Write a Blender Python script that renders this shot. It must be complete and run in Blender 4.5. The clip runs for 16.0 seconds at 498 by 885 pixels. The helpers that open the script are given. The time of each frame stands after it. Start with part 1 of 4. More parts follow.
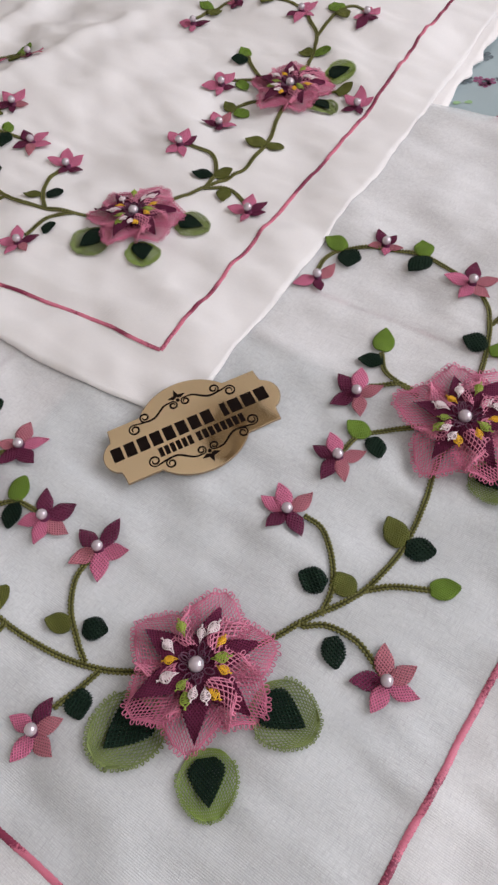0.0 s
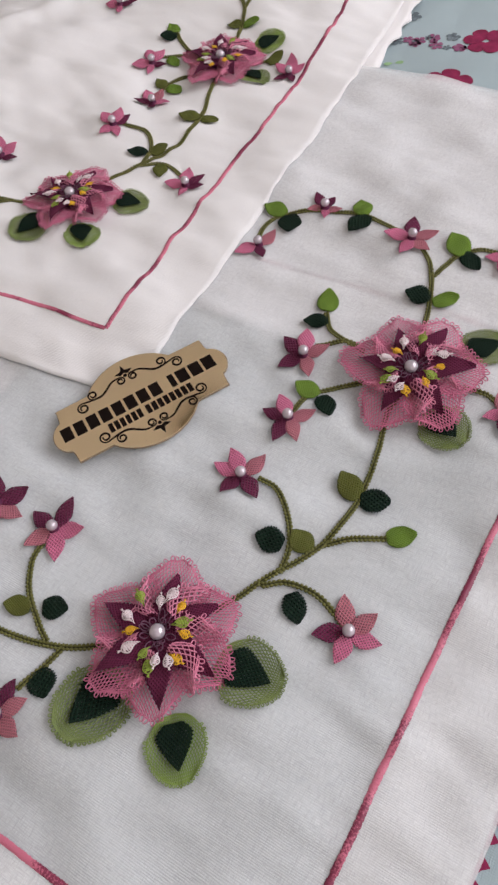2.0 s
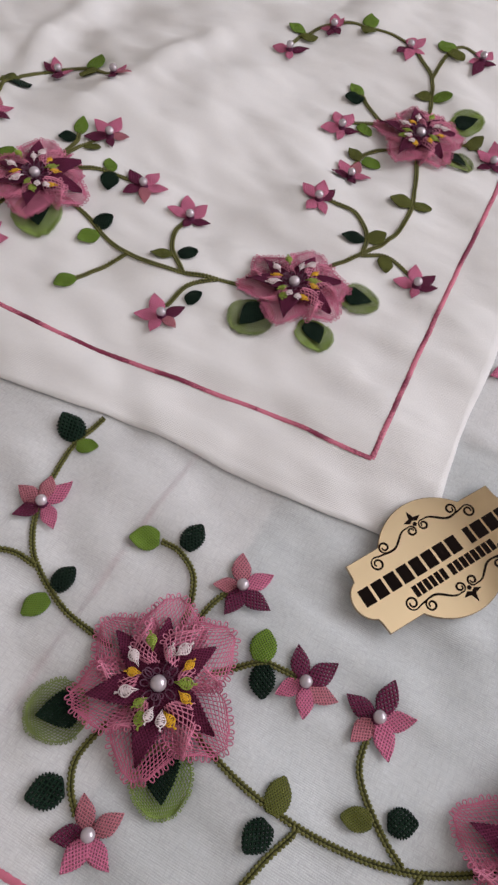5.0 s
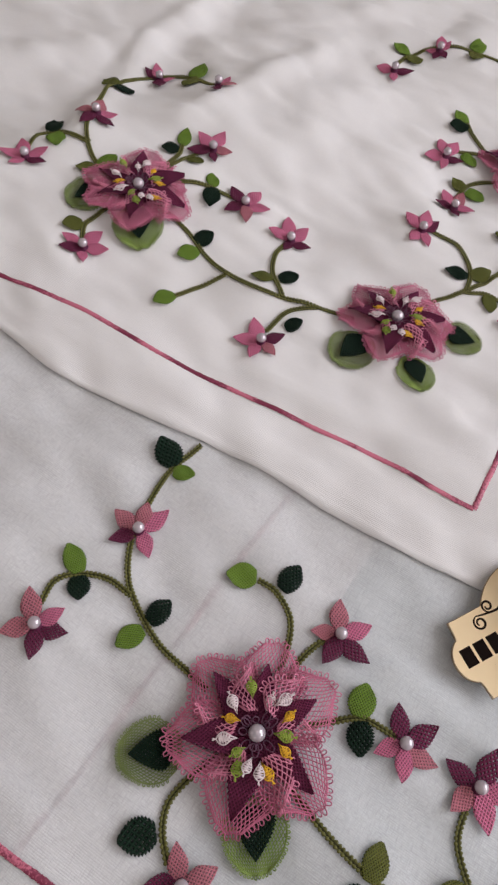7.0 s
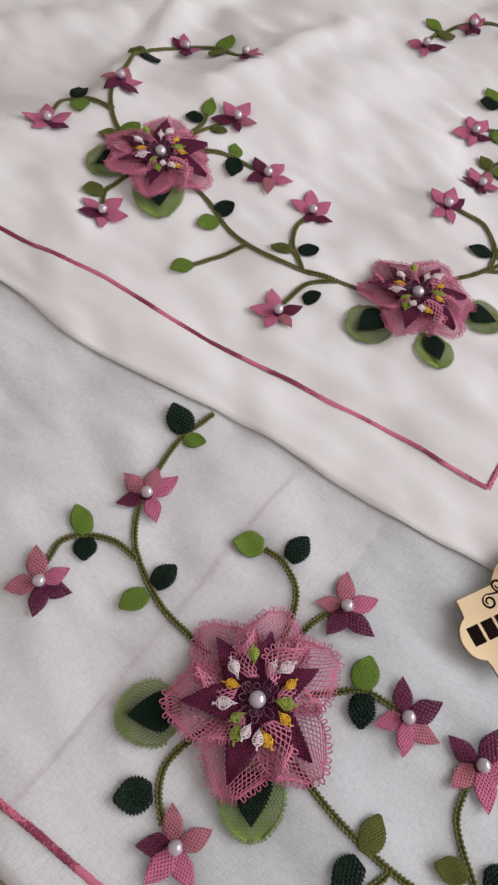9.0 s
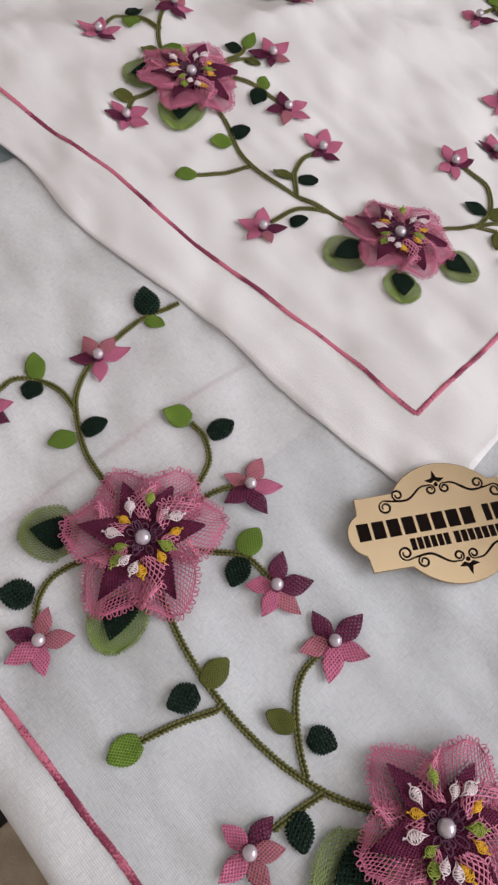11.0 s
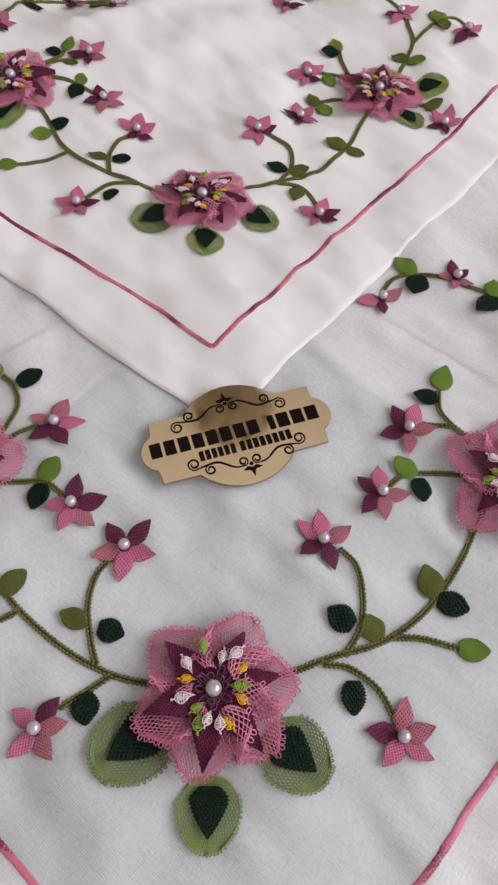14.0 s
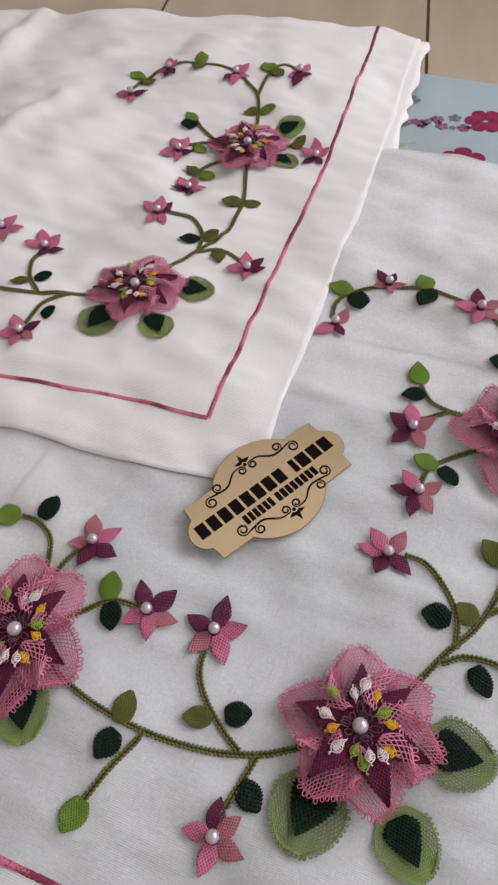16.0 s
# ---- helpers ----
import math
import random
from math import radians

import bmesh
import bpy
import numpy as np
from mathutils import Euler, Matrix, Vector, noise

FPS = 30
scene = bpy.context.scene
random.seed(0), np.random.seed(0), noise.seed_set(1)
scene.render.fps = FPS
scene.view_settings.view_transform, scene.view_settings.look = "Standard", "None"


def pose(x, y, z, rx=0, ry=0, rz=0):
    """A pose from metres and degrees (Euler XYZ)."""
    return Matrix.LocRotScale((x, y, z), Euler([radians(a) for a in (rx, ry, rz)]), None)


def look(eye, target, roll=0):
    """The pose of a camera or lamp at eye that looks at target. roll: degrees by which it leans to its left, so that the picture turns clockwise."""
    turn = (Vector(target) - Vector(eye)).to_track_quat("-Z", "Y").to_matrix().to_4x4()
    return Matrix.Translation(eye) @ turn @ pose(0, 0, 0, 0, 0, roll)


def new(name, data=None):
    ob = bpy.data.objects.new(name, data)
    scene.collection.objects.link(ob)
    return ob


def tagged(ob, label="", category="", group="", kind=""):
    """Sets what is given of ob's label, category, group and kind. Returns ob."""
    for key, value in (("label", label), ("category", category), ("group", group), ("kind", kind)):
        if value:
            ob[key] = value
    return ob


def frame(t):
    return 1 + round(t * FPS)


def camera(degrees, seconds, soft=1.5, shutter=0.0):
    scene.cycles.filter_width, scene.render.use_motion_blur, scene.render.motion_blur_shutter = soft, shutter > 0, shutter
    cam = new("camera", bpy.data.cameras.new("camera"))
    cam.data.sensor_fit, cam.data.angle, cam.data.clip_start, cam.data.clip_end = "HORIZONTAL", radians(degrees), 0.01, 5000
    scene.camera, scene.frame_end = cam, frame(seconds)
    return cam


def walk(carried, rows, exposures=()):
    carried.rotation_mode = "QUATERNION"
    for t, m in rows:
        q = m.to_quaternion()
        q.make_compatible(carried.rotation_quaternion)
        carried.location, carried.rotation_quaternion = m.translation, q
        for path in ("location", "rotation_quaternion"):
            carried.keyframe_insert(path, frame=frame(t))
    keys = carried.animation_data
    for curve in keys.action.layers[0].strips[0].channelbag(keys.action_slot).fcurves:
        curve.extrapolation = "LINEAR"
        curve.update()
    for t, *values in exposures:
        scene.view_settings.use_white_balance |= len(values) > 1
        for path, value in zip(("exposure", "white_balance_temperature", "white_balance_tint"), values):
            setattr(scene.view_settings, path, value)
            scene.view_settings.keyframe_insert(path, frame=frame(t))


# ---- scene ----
cam = camera(41.21, 16.0, soft=2.5)
PATH = [
    (0, (0.0303, -0.0660, 0.2603), (0.0485, 0.4680, -0.5849), -9.3),
    (0.5, (0.0334, -0.0694, 0.2583), (0.0610, 0.4651, -0.5864), -9.2),
    (1, (0.0367, -0.0714, 0.2548), (0.0681, 0.4520, -0.5967), -9.1),
    (1.5, (0.0396, -0.0737, 0.2513), (0.0705, 0.4485, -0.6009), -10.3),
    (2, (0.0409, -0.0789, 0.2509), (0.0839, 0.4433, -0.6008), -11.7),
    (2.3, (0.0451, -0.0812, 0.2548), (0.0840, 0.4450, -0.5947), -13.2),
    (2.5, (0.0434, -0.0795, 0.2537), (0.0776, 0.4432, -0.5982), -12.9),
    (3, (0.0334, -0.0674, 0.2601), (0.0992, 0.4479, -0.5945), -9.2),
    (3.5, (-0.0103, -0.0349, 0.2651), (0.0951, 0.4729, -0.5899), -5.7),
    (4, (-0.0448, -0.0079, 0.2684), (0.1129, 0.4805, -0.5898), -1.9),
    (4.5, (-0.0815, 0.0227, 0.2687), (0.0976, 0.5025, -0.5902), 2.5),
    (5, (-0.1063, 0.0437, 0.2621), (0.0784, 0.5099, -0.6031), 6.7),
    (7.5, (-0.1388, 0.0708, 0.2607), (0.0190, 0.5393, -0.6086), 8.7),
    (8, (-0.1391, 0.0688, 0.2583), (0.0167, 0.5431, -0.6082), 8.2),
    (8.2, (-0.1393, 0.0691, 0.2573), (0.0229, 0.5366, -0.6117), 9.0),
    (10.3, (-0.1171, 0.0246, 0.2517), (-0.0797, 0.4878, -0.6337), 7.7),
    (10.5, (-0.1114, 0.0165, 0.2549), (-0.0822, 0.4756, -0.6330), 8.0),
    (11, (-0.0845, 0.0065, 0.2533), (-0.0452, 0.4758, -0.6289), 9.4),
    (11.5, (-0.0634, -0.0015, 0.2592), (-0.0033, 0.4796, -0.6154), 10.3),
    (12, (-0.0481, -0.0155, 0.2585), (0.0073, 0.4703, -0.6138), 9.8),
    (12.5, (-0.0284, -0.0270, 0.2577), (0.0301, 0.4630, -0.6120), 9.7),
    (13, (-0.0108, -0.0333, 0.2582), (0.0491, 0.4610, -0.6090), 8.3),
    (13.5, (-0.0008, -0.0379, 0.2604), (0.0612, 0.4611, -0.6040), 7.0),
    (14, (0.0041, -0.0434, 0.2608), (0.0467, 0.4598, -0.6023), 3.0),
    (14.5, (0.0108, -0.0493, 0.2610), (0.0429, 0.4748, -0.5900), -2.8),
    (15, (0.0032, -0.0523, 0.2654), (0.0173, 0.5171, -0.5565), -8.6),
    (15.5, (-0.0153, -0.0485, 0.2688), (0.0705, 0.5157, -0.5524), -9.6),
    (16, (-0.0458, -0.0347, 0.2728), (0.1366, 0.4973, -0.5541), -5.3),
]
walk(cam, [(t, look(eye, target, roll)) for t, eye, target, roll in PATH],
     ((0.0, 0.0), (3.2, 0.0), (4.0, -0.02), (4.5, -0.14), (5.2, -0.15), (7.5, -0.05), (10.5, 0.03), (13.0, 0.03), (14.5, 0.0), (16.0, -0.06)))

# ---- light: a window in the right wall, white walls and ceiling that throw its light back ----
world = bpy.data.worlds.new("sky")
scene.world = world
world.use_nodes = True
sky = world.node_tree.nodes.new("ShaderNodeTexSky")
sky.sky_type, sky.sun_disc = "NISHITA", False
sky.sun_elevation, sky.sun_rotation = radians(38), radians(20)
world.node_tree.links.new(sky.outputs[0], world.node_tree.nodes["Background"].inputs[0])
world.node_tree.nodes["Background"].inputs[1].default_value = 0.1
lamp = bpy.data.lights.new("window_light", "AREA")
lamp.shape, lamp.size, lamp.size_y, lamp.energy, lamp.color = "RECTANGLE", 1.9, 1.35, 43, (0.965, 0.945, 0.985)
WINDOW_Y, WALL, FLOOR, CEILING = -0.25, 1.42, -0.42, 2.15
new("window_light", lamp).matrix_world = look((WALL + 0.06, WINDOW_Y, 1.15), (0, WINDOW_Y, 0.7))
scene.view_settings.exposure = 0.0


# ---- materials ----
def material(name, colour, rough=0.6, metal=0.0):
    m = bpy.data.materials.new(name)
    m.use_nodes = True
    b = m.node_tree.nodes["Principled BSDF"]
    b.inputs["Base Color"].default_value = (*colour, 1)
    b.inputs["Roughness"].default_value, b.inputs["Metallic"].default_value = rough, metal
    return m, m.node_tree.nodes, m.node_tree.links, b


def node(nodes, kind, **values):
    n = nodes.new("ShaderNode" + kind)
    for key, v in values.items():
        n.inputs[key.replace("_", " ")].default_value = v
    return n


def mix(nodes, links, fac, a, b, blend="MIX"):
    n = nodes.new("ShaderNodeMix")
    n.data_type, n.blend_type = "RGBA", blend
    for socket, v in ((n.inputs[0], fac), (n.inputs[6], a), (n.inputs[7], b)):
        if isinstance(v, (int, float)):
            socket.default_value = v
        elif isinstance(v, tuple):
            socket.default_value = (*v, 1)
        else:
            links.new(v, socket)
    return n.outputs[2]


def waves(nodes, links, period, turn, bend=0.0):
    """Bands of that period in metres, turned by that many degrees in the thing's own plane."""
    co = nodes.new("ShaderNodeTexCoord")
    mp = nodes.new("ShaderNodeMapping")
    mp.inputs["Rotation"].default_value = (0, 0, radians(turn))
    links.new(co.outputs["Object"], mp.inputs[0])
    w = node(nodes, "TexWave", Scale=math.tau / 20 / period, Distortion=bend, Detail=1.0, Detail_Scale=0.4)
    links.new(mp.outputs[0], w.inputs[0])
    return w.outputs["Fac"]


def fine(nodes, links, scale, detail=3.0, stretch=(1, 1, 1), turn=0.0):
    co = nodes.new("ShaderNodeTexCoord")
    mp = nodes.new("ShaderNodeMapping")
    mp.vector_type = "POINT"
    mp.inputs["Scale"].default_value = stretch
    links.new(co.outputs["Object"], mp.inputs[0])
    if turn:
        spin = nodes.new("ShaderNodeMapping")
        spin.inputs["Rotation"].default_value = (0, 0, radians(turn))
        links.new(co.outputs["Object"], spin.inputs[0])
        links.new(spin.outputs[0], mp.inputs[0])
    n = node(nodes, "TexNoise", Scale=scale, Detail=detail)
    links.new(mp.outputs[0], n.inputs[0])
    return n.outputs["Fac"]


def maths(nodes, links, op, a, b):
    n = nodes.new("ShaderNodeMath")
    n.operation = op
    for socket, v in zip(n.inputs, (a, b)):
        if isinstance(v, (int, float)):
            socket.default_value = v
        else:
            links.new(v, socket)
    return n.outputs[0]


def bumped(nodes, links, b, height, distance, strength=1.0):
    n = node(nodes, "Bump", Strength=strength, Distance=distance)
    links.new(height, n.inputs["Height"])
    links.new(n.outputs[0], b.inputs["Normal"])


def linen(name, colour, turn, see_through, crumple=0.6):
    """Thin woven cotton: two thread directions, slubs, and a little that shows through."""
    m, nodes, links, b = material(name, colour, 0.85)
    grain = [fine(nodes, links, 2300, 2, (1, 0.11, 1), turn + side) for side in (0, 90)]
    bands = [waves(nodes, links, 0.00078, turn + side, 1.2) for side in (0, 90)]
    weave = maths(nodes, links, "MAXIMUM", grain[0], grain[1])
    rows = maths(nodes, links, "ADD", maths(nodes, links, "MULTIPLY", bands[0], 0.34), maths(nodes, links, "MULTIPLY", bands[1], 0.16))
    threads = maths(nodes, links, "ADD", maths(nodes, links, "ADD", weave, maths(nodes, links, "MULTIPLY", grain[0], 0.4)), rows)
    soft = fine(nodes, links, 9, 3)
    c = mix(nodes, links, soft, tuple(v * 0.965 for v in colour), colour)
    c = mix(nodes, links, maths(nodes, links, "MULTIPLY", threads, 0.09), c, (0.60, 0.60, 0.63))
    links.new(c, b.inputs["Base Color"])
    b.inputs["Specular IOR Level"].default_value = 0.35
    rumple = maths(nodes, links, "ADD", fine(nodes, links, 9, 2), maths(nodes, links, "MULTIPLY", fine(nodes, links, 24, 2, (1, 0.35, 1), turn + 12), 0.20))
    broad = node(nodes, "Bump", Strength=crumple, Distance=0.024)
    links.new(rumple, broad.inputs["Height"])
    bumped(nodes, links, b, threads, 0.0005, 0.5)
    links.new(broad.outputs[0], b.inputs["Normal"].links[0].from_node.inputs["Normal"])
    clear, glow, both, out = nodes.new("ShaderNodeBsdfTransparent"), nodes.new("ShaderNodeBsdfTranslucent"), nodes.new("ShaderNodeMixShader"), nodes.new("ShaderNodeMixShader")
    glow.inputs[0].default_value = (*colour, 1)
    both.inputs[0].default_value = 0.05
    links.new(b.outputs[0], both.inputs[1])
    links.new(glow.outputs[0], both.inputs[2])
    links.new(maths(nodes, links, "MULTIPLY", maths(nodes, links, "ADD", maths(nodes, links, "MULTIPLY", weave, 0.6), 0.63), see_through), out.inputs[0])
    links.new(both.outputs[0], out.inputs[1])
    links.new(clear.outputs[0], out.inputs[2])
    links.new(out.outputs[0], nodes["Material Output"].inputs["Surface"])
    return m


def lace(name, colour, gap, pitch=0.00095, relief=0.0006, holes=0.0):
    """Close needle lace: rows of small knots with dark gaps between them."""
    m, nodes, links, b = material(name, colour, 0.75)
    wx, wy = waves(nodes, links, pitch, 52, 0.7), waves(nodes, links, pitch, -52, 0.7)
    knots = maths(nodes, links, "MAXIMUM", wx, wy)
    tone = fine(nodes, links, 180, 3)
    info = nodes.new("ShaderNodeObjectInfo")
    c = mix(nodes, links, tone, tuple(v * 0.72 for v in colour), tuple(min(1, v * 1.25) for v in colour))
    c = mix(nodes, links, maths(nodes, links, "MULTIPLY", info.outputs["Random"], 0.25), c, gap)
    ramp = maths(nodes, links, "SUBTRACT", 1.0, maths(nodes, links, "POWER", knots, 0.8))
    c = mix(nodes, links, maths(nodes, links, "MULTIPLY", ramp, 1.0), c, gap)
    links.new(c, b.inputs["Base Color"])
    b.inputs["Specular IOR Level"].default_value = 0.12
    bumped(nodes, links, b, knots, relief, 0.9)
    if holes:
        clear, out = nodes.new("ShaderNodeBsdfTransparent"), nodes.new("ShaderNodeMixShader")
        pin = maths(nodes, links, "MULTIPLY", maths(nodes, links, "SUBTRACT", ramp, 0.50), 4.0)
        pin = maths(nodes, links, "MINIMUM", maths(nodes, links, "MAXIMUM", pin, 0.0), holes)
        links.new(pin, out.inputs[0])
        links.new(b.outputs[0], out.inputs[1])
        links.new(clear.outputs[0], out.inputs[2])
        links.new(out.outputs[0], nodes["Material Output"].inputs["Surface"])
    return m


def thread(name, colour, vary=0.3, rough=0.5, along=90.0):
    m, nodes, links, b = material(name, colour, rough)
    tone = fine(nodes, links, along, 3)
    links.new(mix(nodes, links, tone, tuple(v * (1 - vary) for v in colour), tuple(min(1, v * (1 + vary)) for v in colour)), b.inputs["Base Color"])
    b.inputs["Specular IOR Level"].default_value = 0.2
    bumped(nodes, links, b, fine(nodes, links, 2600, 2), 0.0002, 0.6)
    return m


def plain(name, colour, rough=0.7, vary=0.06, scale=6.0, relief=0.0005):
    m, nodes, links, b = material(name, colour, rough)
    tone = fine(nodes, links, scale, 5)
    links.new(mix(nodes, links, tone, tuple(v * (1 - vary) for v in colour), tuple(min(1, v * (1 + vary)) for v in colour)), b.inputs["Base Color"])
    bumped(nodes, links, b, fine(nodes, links, scale * 12, 4), relief, 0.5)
    return m


LINEN_LOW = linen("white_linen", (0.890, 0.896, 0.905), -46, 0.565, 0.95)
LINEN_UP = linen("warm_white_linen", (0.905, 0.878, 0.872), -51, 0.10, 0.65)
LINEN_FOLD = linen("folded_linen", (0.97, 0.90, 0.895), -46, 0.06)
LINEN_HEM = linen("doubled_linen", (0.94, 0.905, 0.895), -46, 0.05)
PINK_NET = thread("pink_lace_thread", (0.54, 0.160, 0.255), 0.35)
PINK_EDGE = thread("light_pink_lace_thread", (0.68, 0.235, 0.345), 0.25)
MAUVE = thread("mauve_lace_thread", (0.150, 0.065, 0.105), 0.6)
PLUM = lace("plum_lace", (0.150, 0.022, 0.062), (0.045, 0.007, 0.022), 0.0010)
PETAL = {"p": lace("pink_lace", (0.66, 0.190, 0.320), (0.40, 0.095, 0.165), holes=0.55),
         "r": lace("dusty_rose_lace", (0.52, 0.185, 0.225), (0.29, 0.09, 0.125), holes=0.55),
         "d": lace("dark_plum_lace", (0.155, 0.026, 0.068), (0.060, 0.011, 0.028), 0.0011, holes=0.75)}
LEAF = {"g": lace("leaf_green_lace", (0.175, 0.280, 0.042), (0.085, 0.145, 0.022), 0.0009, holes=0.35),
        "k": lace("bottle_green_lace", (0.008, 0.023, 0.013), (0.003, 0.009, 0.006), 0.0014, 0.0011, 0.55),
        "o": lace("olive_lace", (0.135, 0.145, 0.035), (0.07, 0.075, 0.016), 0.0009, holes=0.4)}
GREEN_NET = thread("pale_green_lace_thread", (0.225, 0.305, 0.080), 0.35)
GREEN_NET_OLIVE = thread("grey_green_lace_thread", (0.190, 0.235, 0.082), 0.35)
CORD = thread("olive_crochet_cord", (0.125, 0.122, 0.036), 0.35, 0.6, 500.0)
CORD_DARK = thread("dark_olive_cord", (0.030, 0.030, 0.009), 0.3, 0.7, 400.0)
STAMEN = {"w": thread("white_lace_thread", (0.78, 0.66, 0.68), 0.1), "y": thread("yellow_lace_thread", (0.78, 0.44, 0.035), 0.15),
          "g": thread("green_lace_thread", (0.28, 0.36, 0.06), 0.2)}
STALK = thread("plum_thread", (0.10, 0.02, 0.055), 0.4)
PEARL, _n, _l, _b = material("pearl", (0.60, 0.53, 0.58), 0.2, 0.35)
_b.inputs["Coat Weight"].default_value, _b.inputs["Coat Roughness"].default_value = 0.6, 0.06
_b.inputs["Subsurface Weight"].default_value, _b.inputs["Subsurface Radius"].default_value = 0.25, (0.002, 0.0015, 0.0015)
_l.new(mix(_n, _l, fine(_n, _l, 400, 2), (0.44, 0.38, 0.44), (0.58, 0.52, 0.55)), _b.inputs["Base Color"])
STITCH, _n, _l, _b = material("variegated_pink_thread", (0.5, 0.1, 0.2), 0.45)
_t = maths(_n, _l, "ADD", fine(_n, _l, 42, 1), maths(_n, _l, "MULTIPLY", maths(_n, _l, "SUBTRACT", fine(_n, _l, 1300, 2), 0.5), 0.42))
_r = _n.new("ShaderNodeValToRGB")
_r.color_ramp.elements[0].position, _r.color_ramp.elements[0].color = 0.44, (0.20, 0.022, 0.060, 1)
_r.color_ramp.elements[1].position, _r.color_ramp.elements[1].color = 0.54, (0.56, 0.150, 0.225, 1)
_l.new(_t, _r.inputs[0])
_l.new(_r.outputs[0], _b.inputs["Base Color"])
bumped(_n, _l, _b, fine(_n, _l, 1500, 2), 0.0003, 0.6)
GOLD, _n, _l, _b = material("gold_mirror", (0.90, 0.70, 0.43), 0.05, 1.0)
_l.new(mix(_n, _l, fine(_n, _l, 60, 4), (0.95, 0.765, 0.50), (0.98, 0.80, 0.54)), _b.inputs["Base Color"])
EDGE = plain("brown_plate_edge", (0.22, 0.15, 0.085), 0.35, 0.3, 200)
INK = plain("black_engraving", (0.010, 0.006, 0.005), 0.9, 0.2, 300)
INK.node_tree.nodes["Principled BSDF"].inputs["Specular IOR Level"].default_value = 0.05
COVER = linen("pale_blue_cotton", (0.36, 0.45, 0.475), 0, 0.0)
PRINT = {"magenta": thread("magenta_print", (0.23, 0.018, 0.066), 0.75, 0.8, 140.0), "mauve": thread("mauve_print", (0.26, 0.09, 0.17), 0.5, 0.8, 300),
         "leaf": thread("leaf_print", (0.30, 0.46, 0.24), 0.3, 0.8), "grey": thread("grey_print", (0.15, 0.18, 0.20), 0.4, 0.8)}
WOOD = plain("table_wood", (0.30, 0.19, 0.10), 0.45, 0.3, 14)
TILE, _n, _l, _b = material("beige_floor_tile", (0.38, 0.27, 0.19), 0.55)
_c = mix(_n, _l, fine(_n, _l, 9, 6, (0.3, 1, 1)), (0.52, 0.415, 0.315), (0.82, 0.69, 0.555))
_l.new(_c, _b.inputs["Base Color"])
GROUT = plain("dark_grout", (0.13, 0.09, 0.06), 0.9, 0.2, 60)
RUG = plain("beige_rug_pile", (0.34, 0.285, 0.215), 0.95, 0.6, 38, 0.004)
RUG_DARK = plain("black_rug_pile", (0.012, 0.009, 0.008), 0.95, 0.4, 60, 0.003)
PAINT = plain("cream_wall_paint", (0.80, 0.775, 0.74), 0.8, 0.03, 3)
CEIL = plain("white_ceiling_paint", (0.86, 0.84, 0.81), 0.85, 0.02, 3)
FRAME = plain("white_window_frame", (0.78, 0.78, 0.77), 0.4, 0.03, 10)


# ---- building helpers ----
def mesh_of(name, verts, faces, mat, smooth=True):
    me = bpy.data.meshes.new(name)
    me.from_pydata([tuple(v) for v in verts], [], faces)
    if smooth:
        me.polygons.foreach_set("use_smooth", [True] * len(me.polygons))
    me.materials.append(mat)
    me.update()
    return me


def part(name, me, parent, label="", m=None):
    ob = new(name, me)
    ob.parent = parent
    if m is not None:
        ob.matrix_basis = m
    return tagged(ob, label)


def box(verts, faces, x0, x1, y0, y1, z0, z1):
    k = len(verts)
    verts += [(x, y, z) for z in (z0, z1) for x, y in ((x0, y0), (x1, y0), (x1, y1), (x0, y1))]
    faces += [tuple(k + i for i in f) for f in ((3, 2, 1, 0), (4, 5, 6, 7), (0, 1, 5, 4), (1, 2, 6, 5), (2, 3, 7, 6), (3, 0, 4, 7))]


def box_mesh(name, mat, *boxes, bevel=0.0):
    verts, faces = [], []
    for b in boxes:
        box(verts, faces, *b)
    me = mesh_of(name, verts, faces, mat, False)
    if bevel:
        bm = bmesh.new()
        bm.from_mesh(me)
        bmesh.ops.bevel(bm, geom=list(bm.edges), offset=bevel, segments=2, affect="EDGES")
        bm.to_mesh(me)
        bm.free()
    return me


def tube(verts, faces, line, radius, sides=3, closed_ends=False):
    """A tube along a line of points; radius may be a list."""
    k0, n = len(verts), len(line)
    for i, p in enumerate(line):
        d = (line[min(n - 1, i + 1)] - line[max(0, i - 1)]).normalized()
        a = d.cross(Vector((0.03, 0.02, 1))).normalized()
        b = a.cross(d)
        r = radius[i] if isinstance(radius, list) else radius
        verts += [p + r * (math.cos(math.tau * j / sides) * a + math.sin(math.tau * j / sides) * b) for j in range(sides)]
    for i in range(n - 1):
        for j in range(sides):
            q = (j + 1) % sides
            faces.append((k0 + i * sides + j, k0 + i * sides + q, k0 + (i + 1) * sides + q, k0 + (i + 1) * sides + j))
    if closed_ends:
        faces.append(tuple(k0 + j for j in range(sides)))
        faces.append(tuple(k0 + (n - 1) * sides + j for j in reversed(range(sides))))


def spline(points, step):
    """Catmull-Rom through 2D points, resampled at about that step."""
    p = [Vector(q) for q in points]
    p = [2 * p[0] - p[1]] + p + [2 * p[-1] - p[-2]]
    line = []
    for i in range(1, len(p) - 2):
        n = max(2, int((p[i + 1] - p[i]).length / step))
        for j in range(n):
            t = j / n
            line.append(0.5 * (2 * p[i] + (p[i + 1] - p[i - 1]) * t + (2 * p[i - 1] - 5 * p[i] + 4 * p[i + 1] - p[i + 2]) * t * t
                               + (3 * p[i] - p[i - 1] - 3 * p[i + 1] + p[i + 2]) * t ** 3))
    return line + [p[-2]]


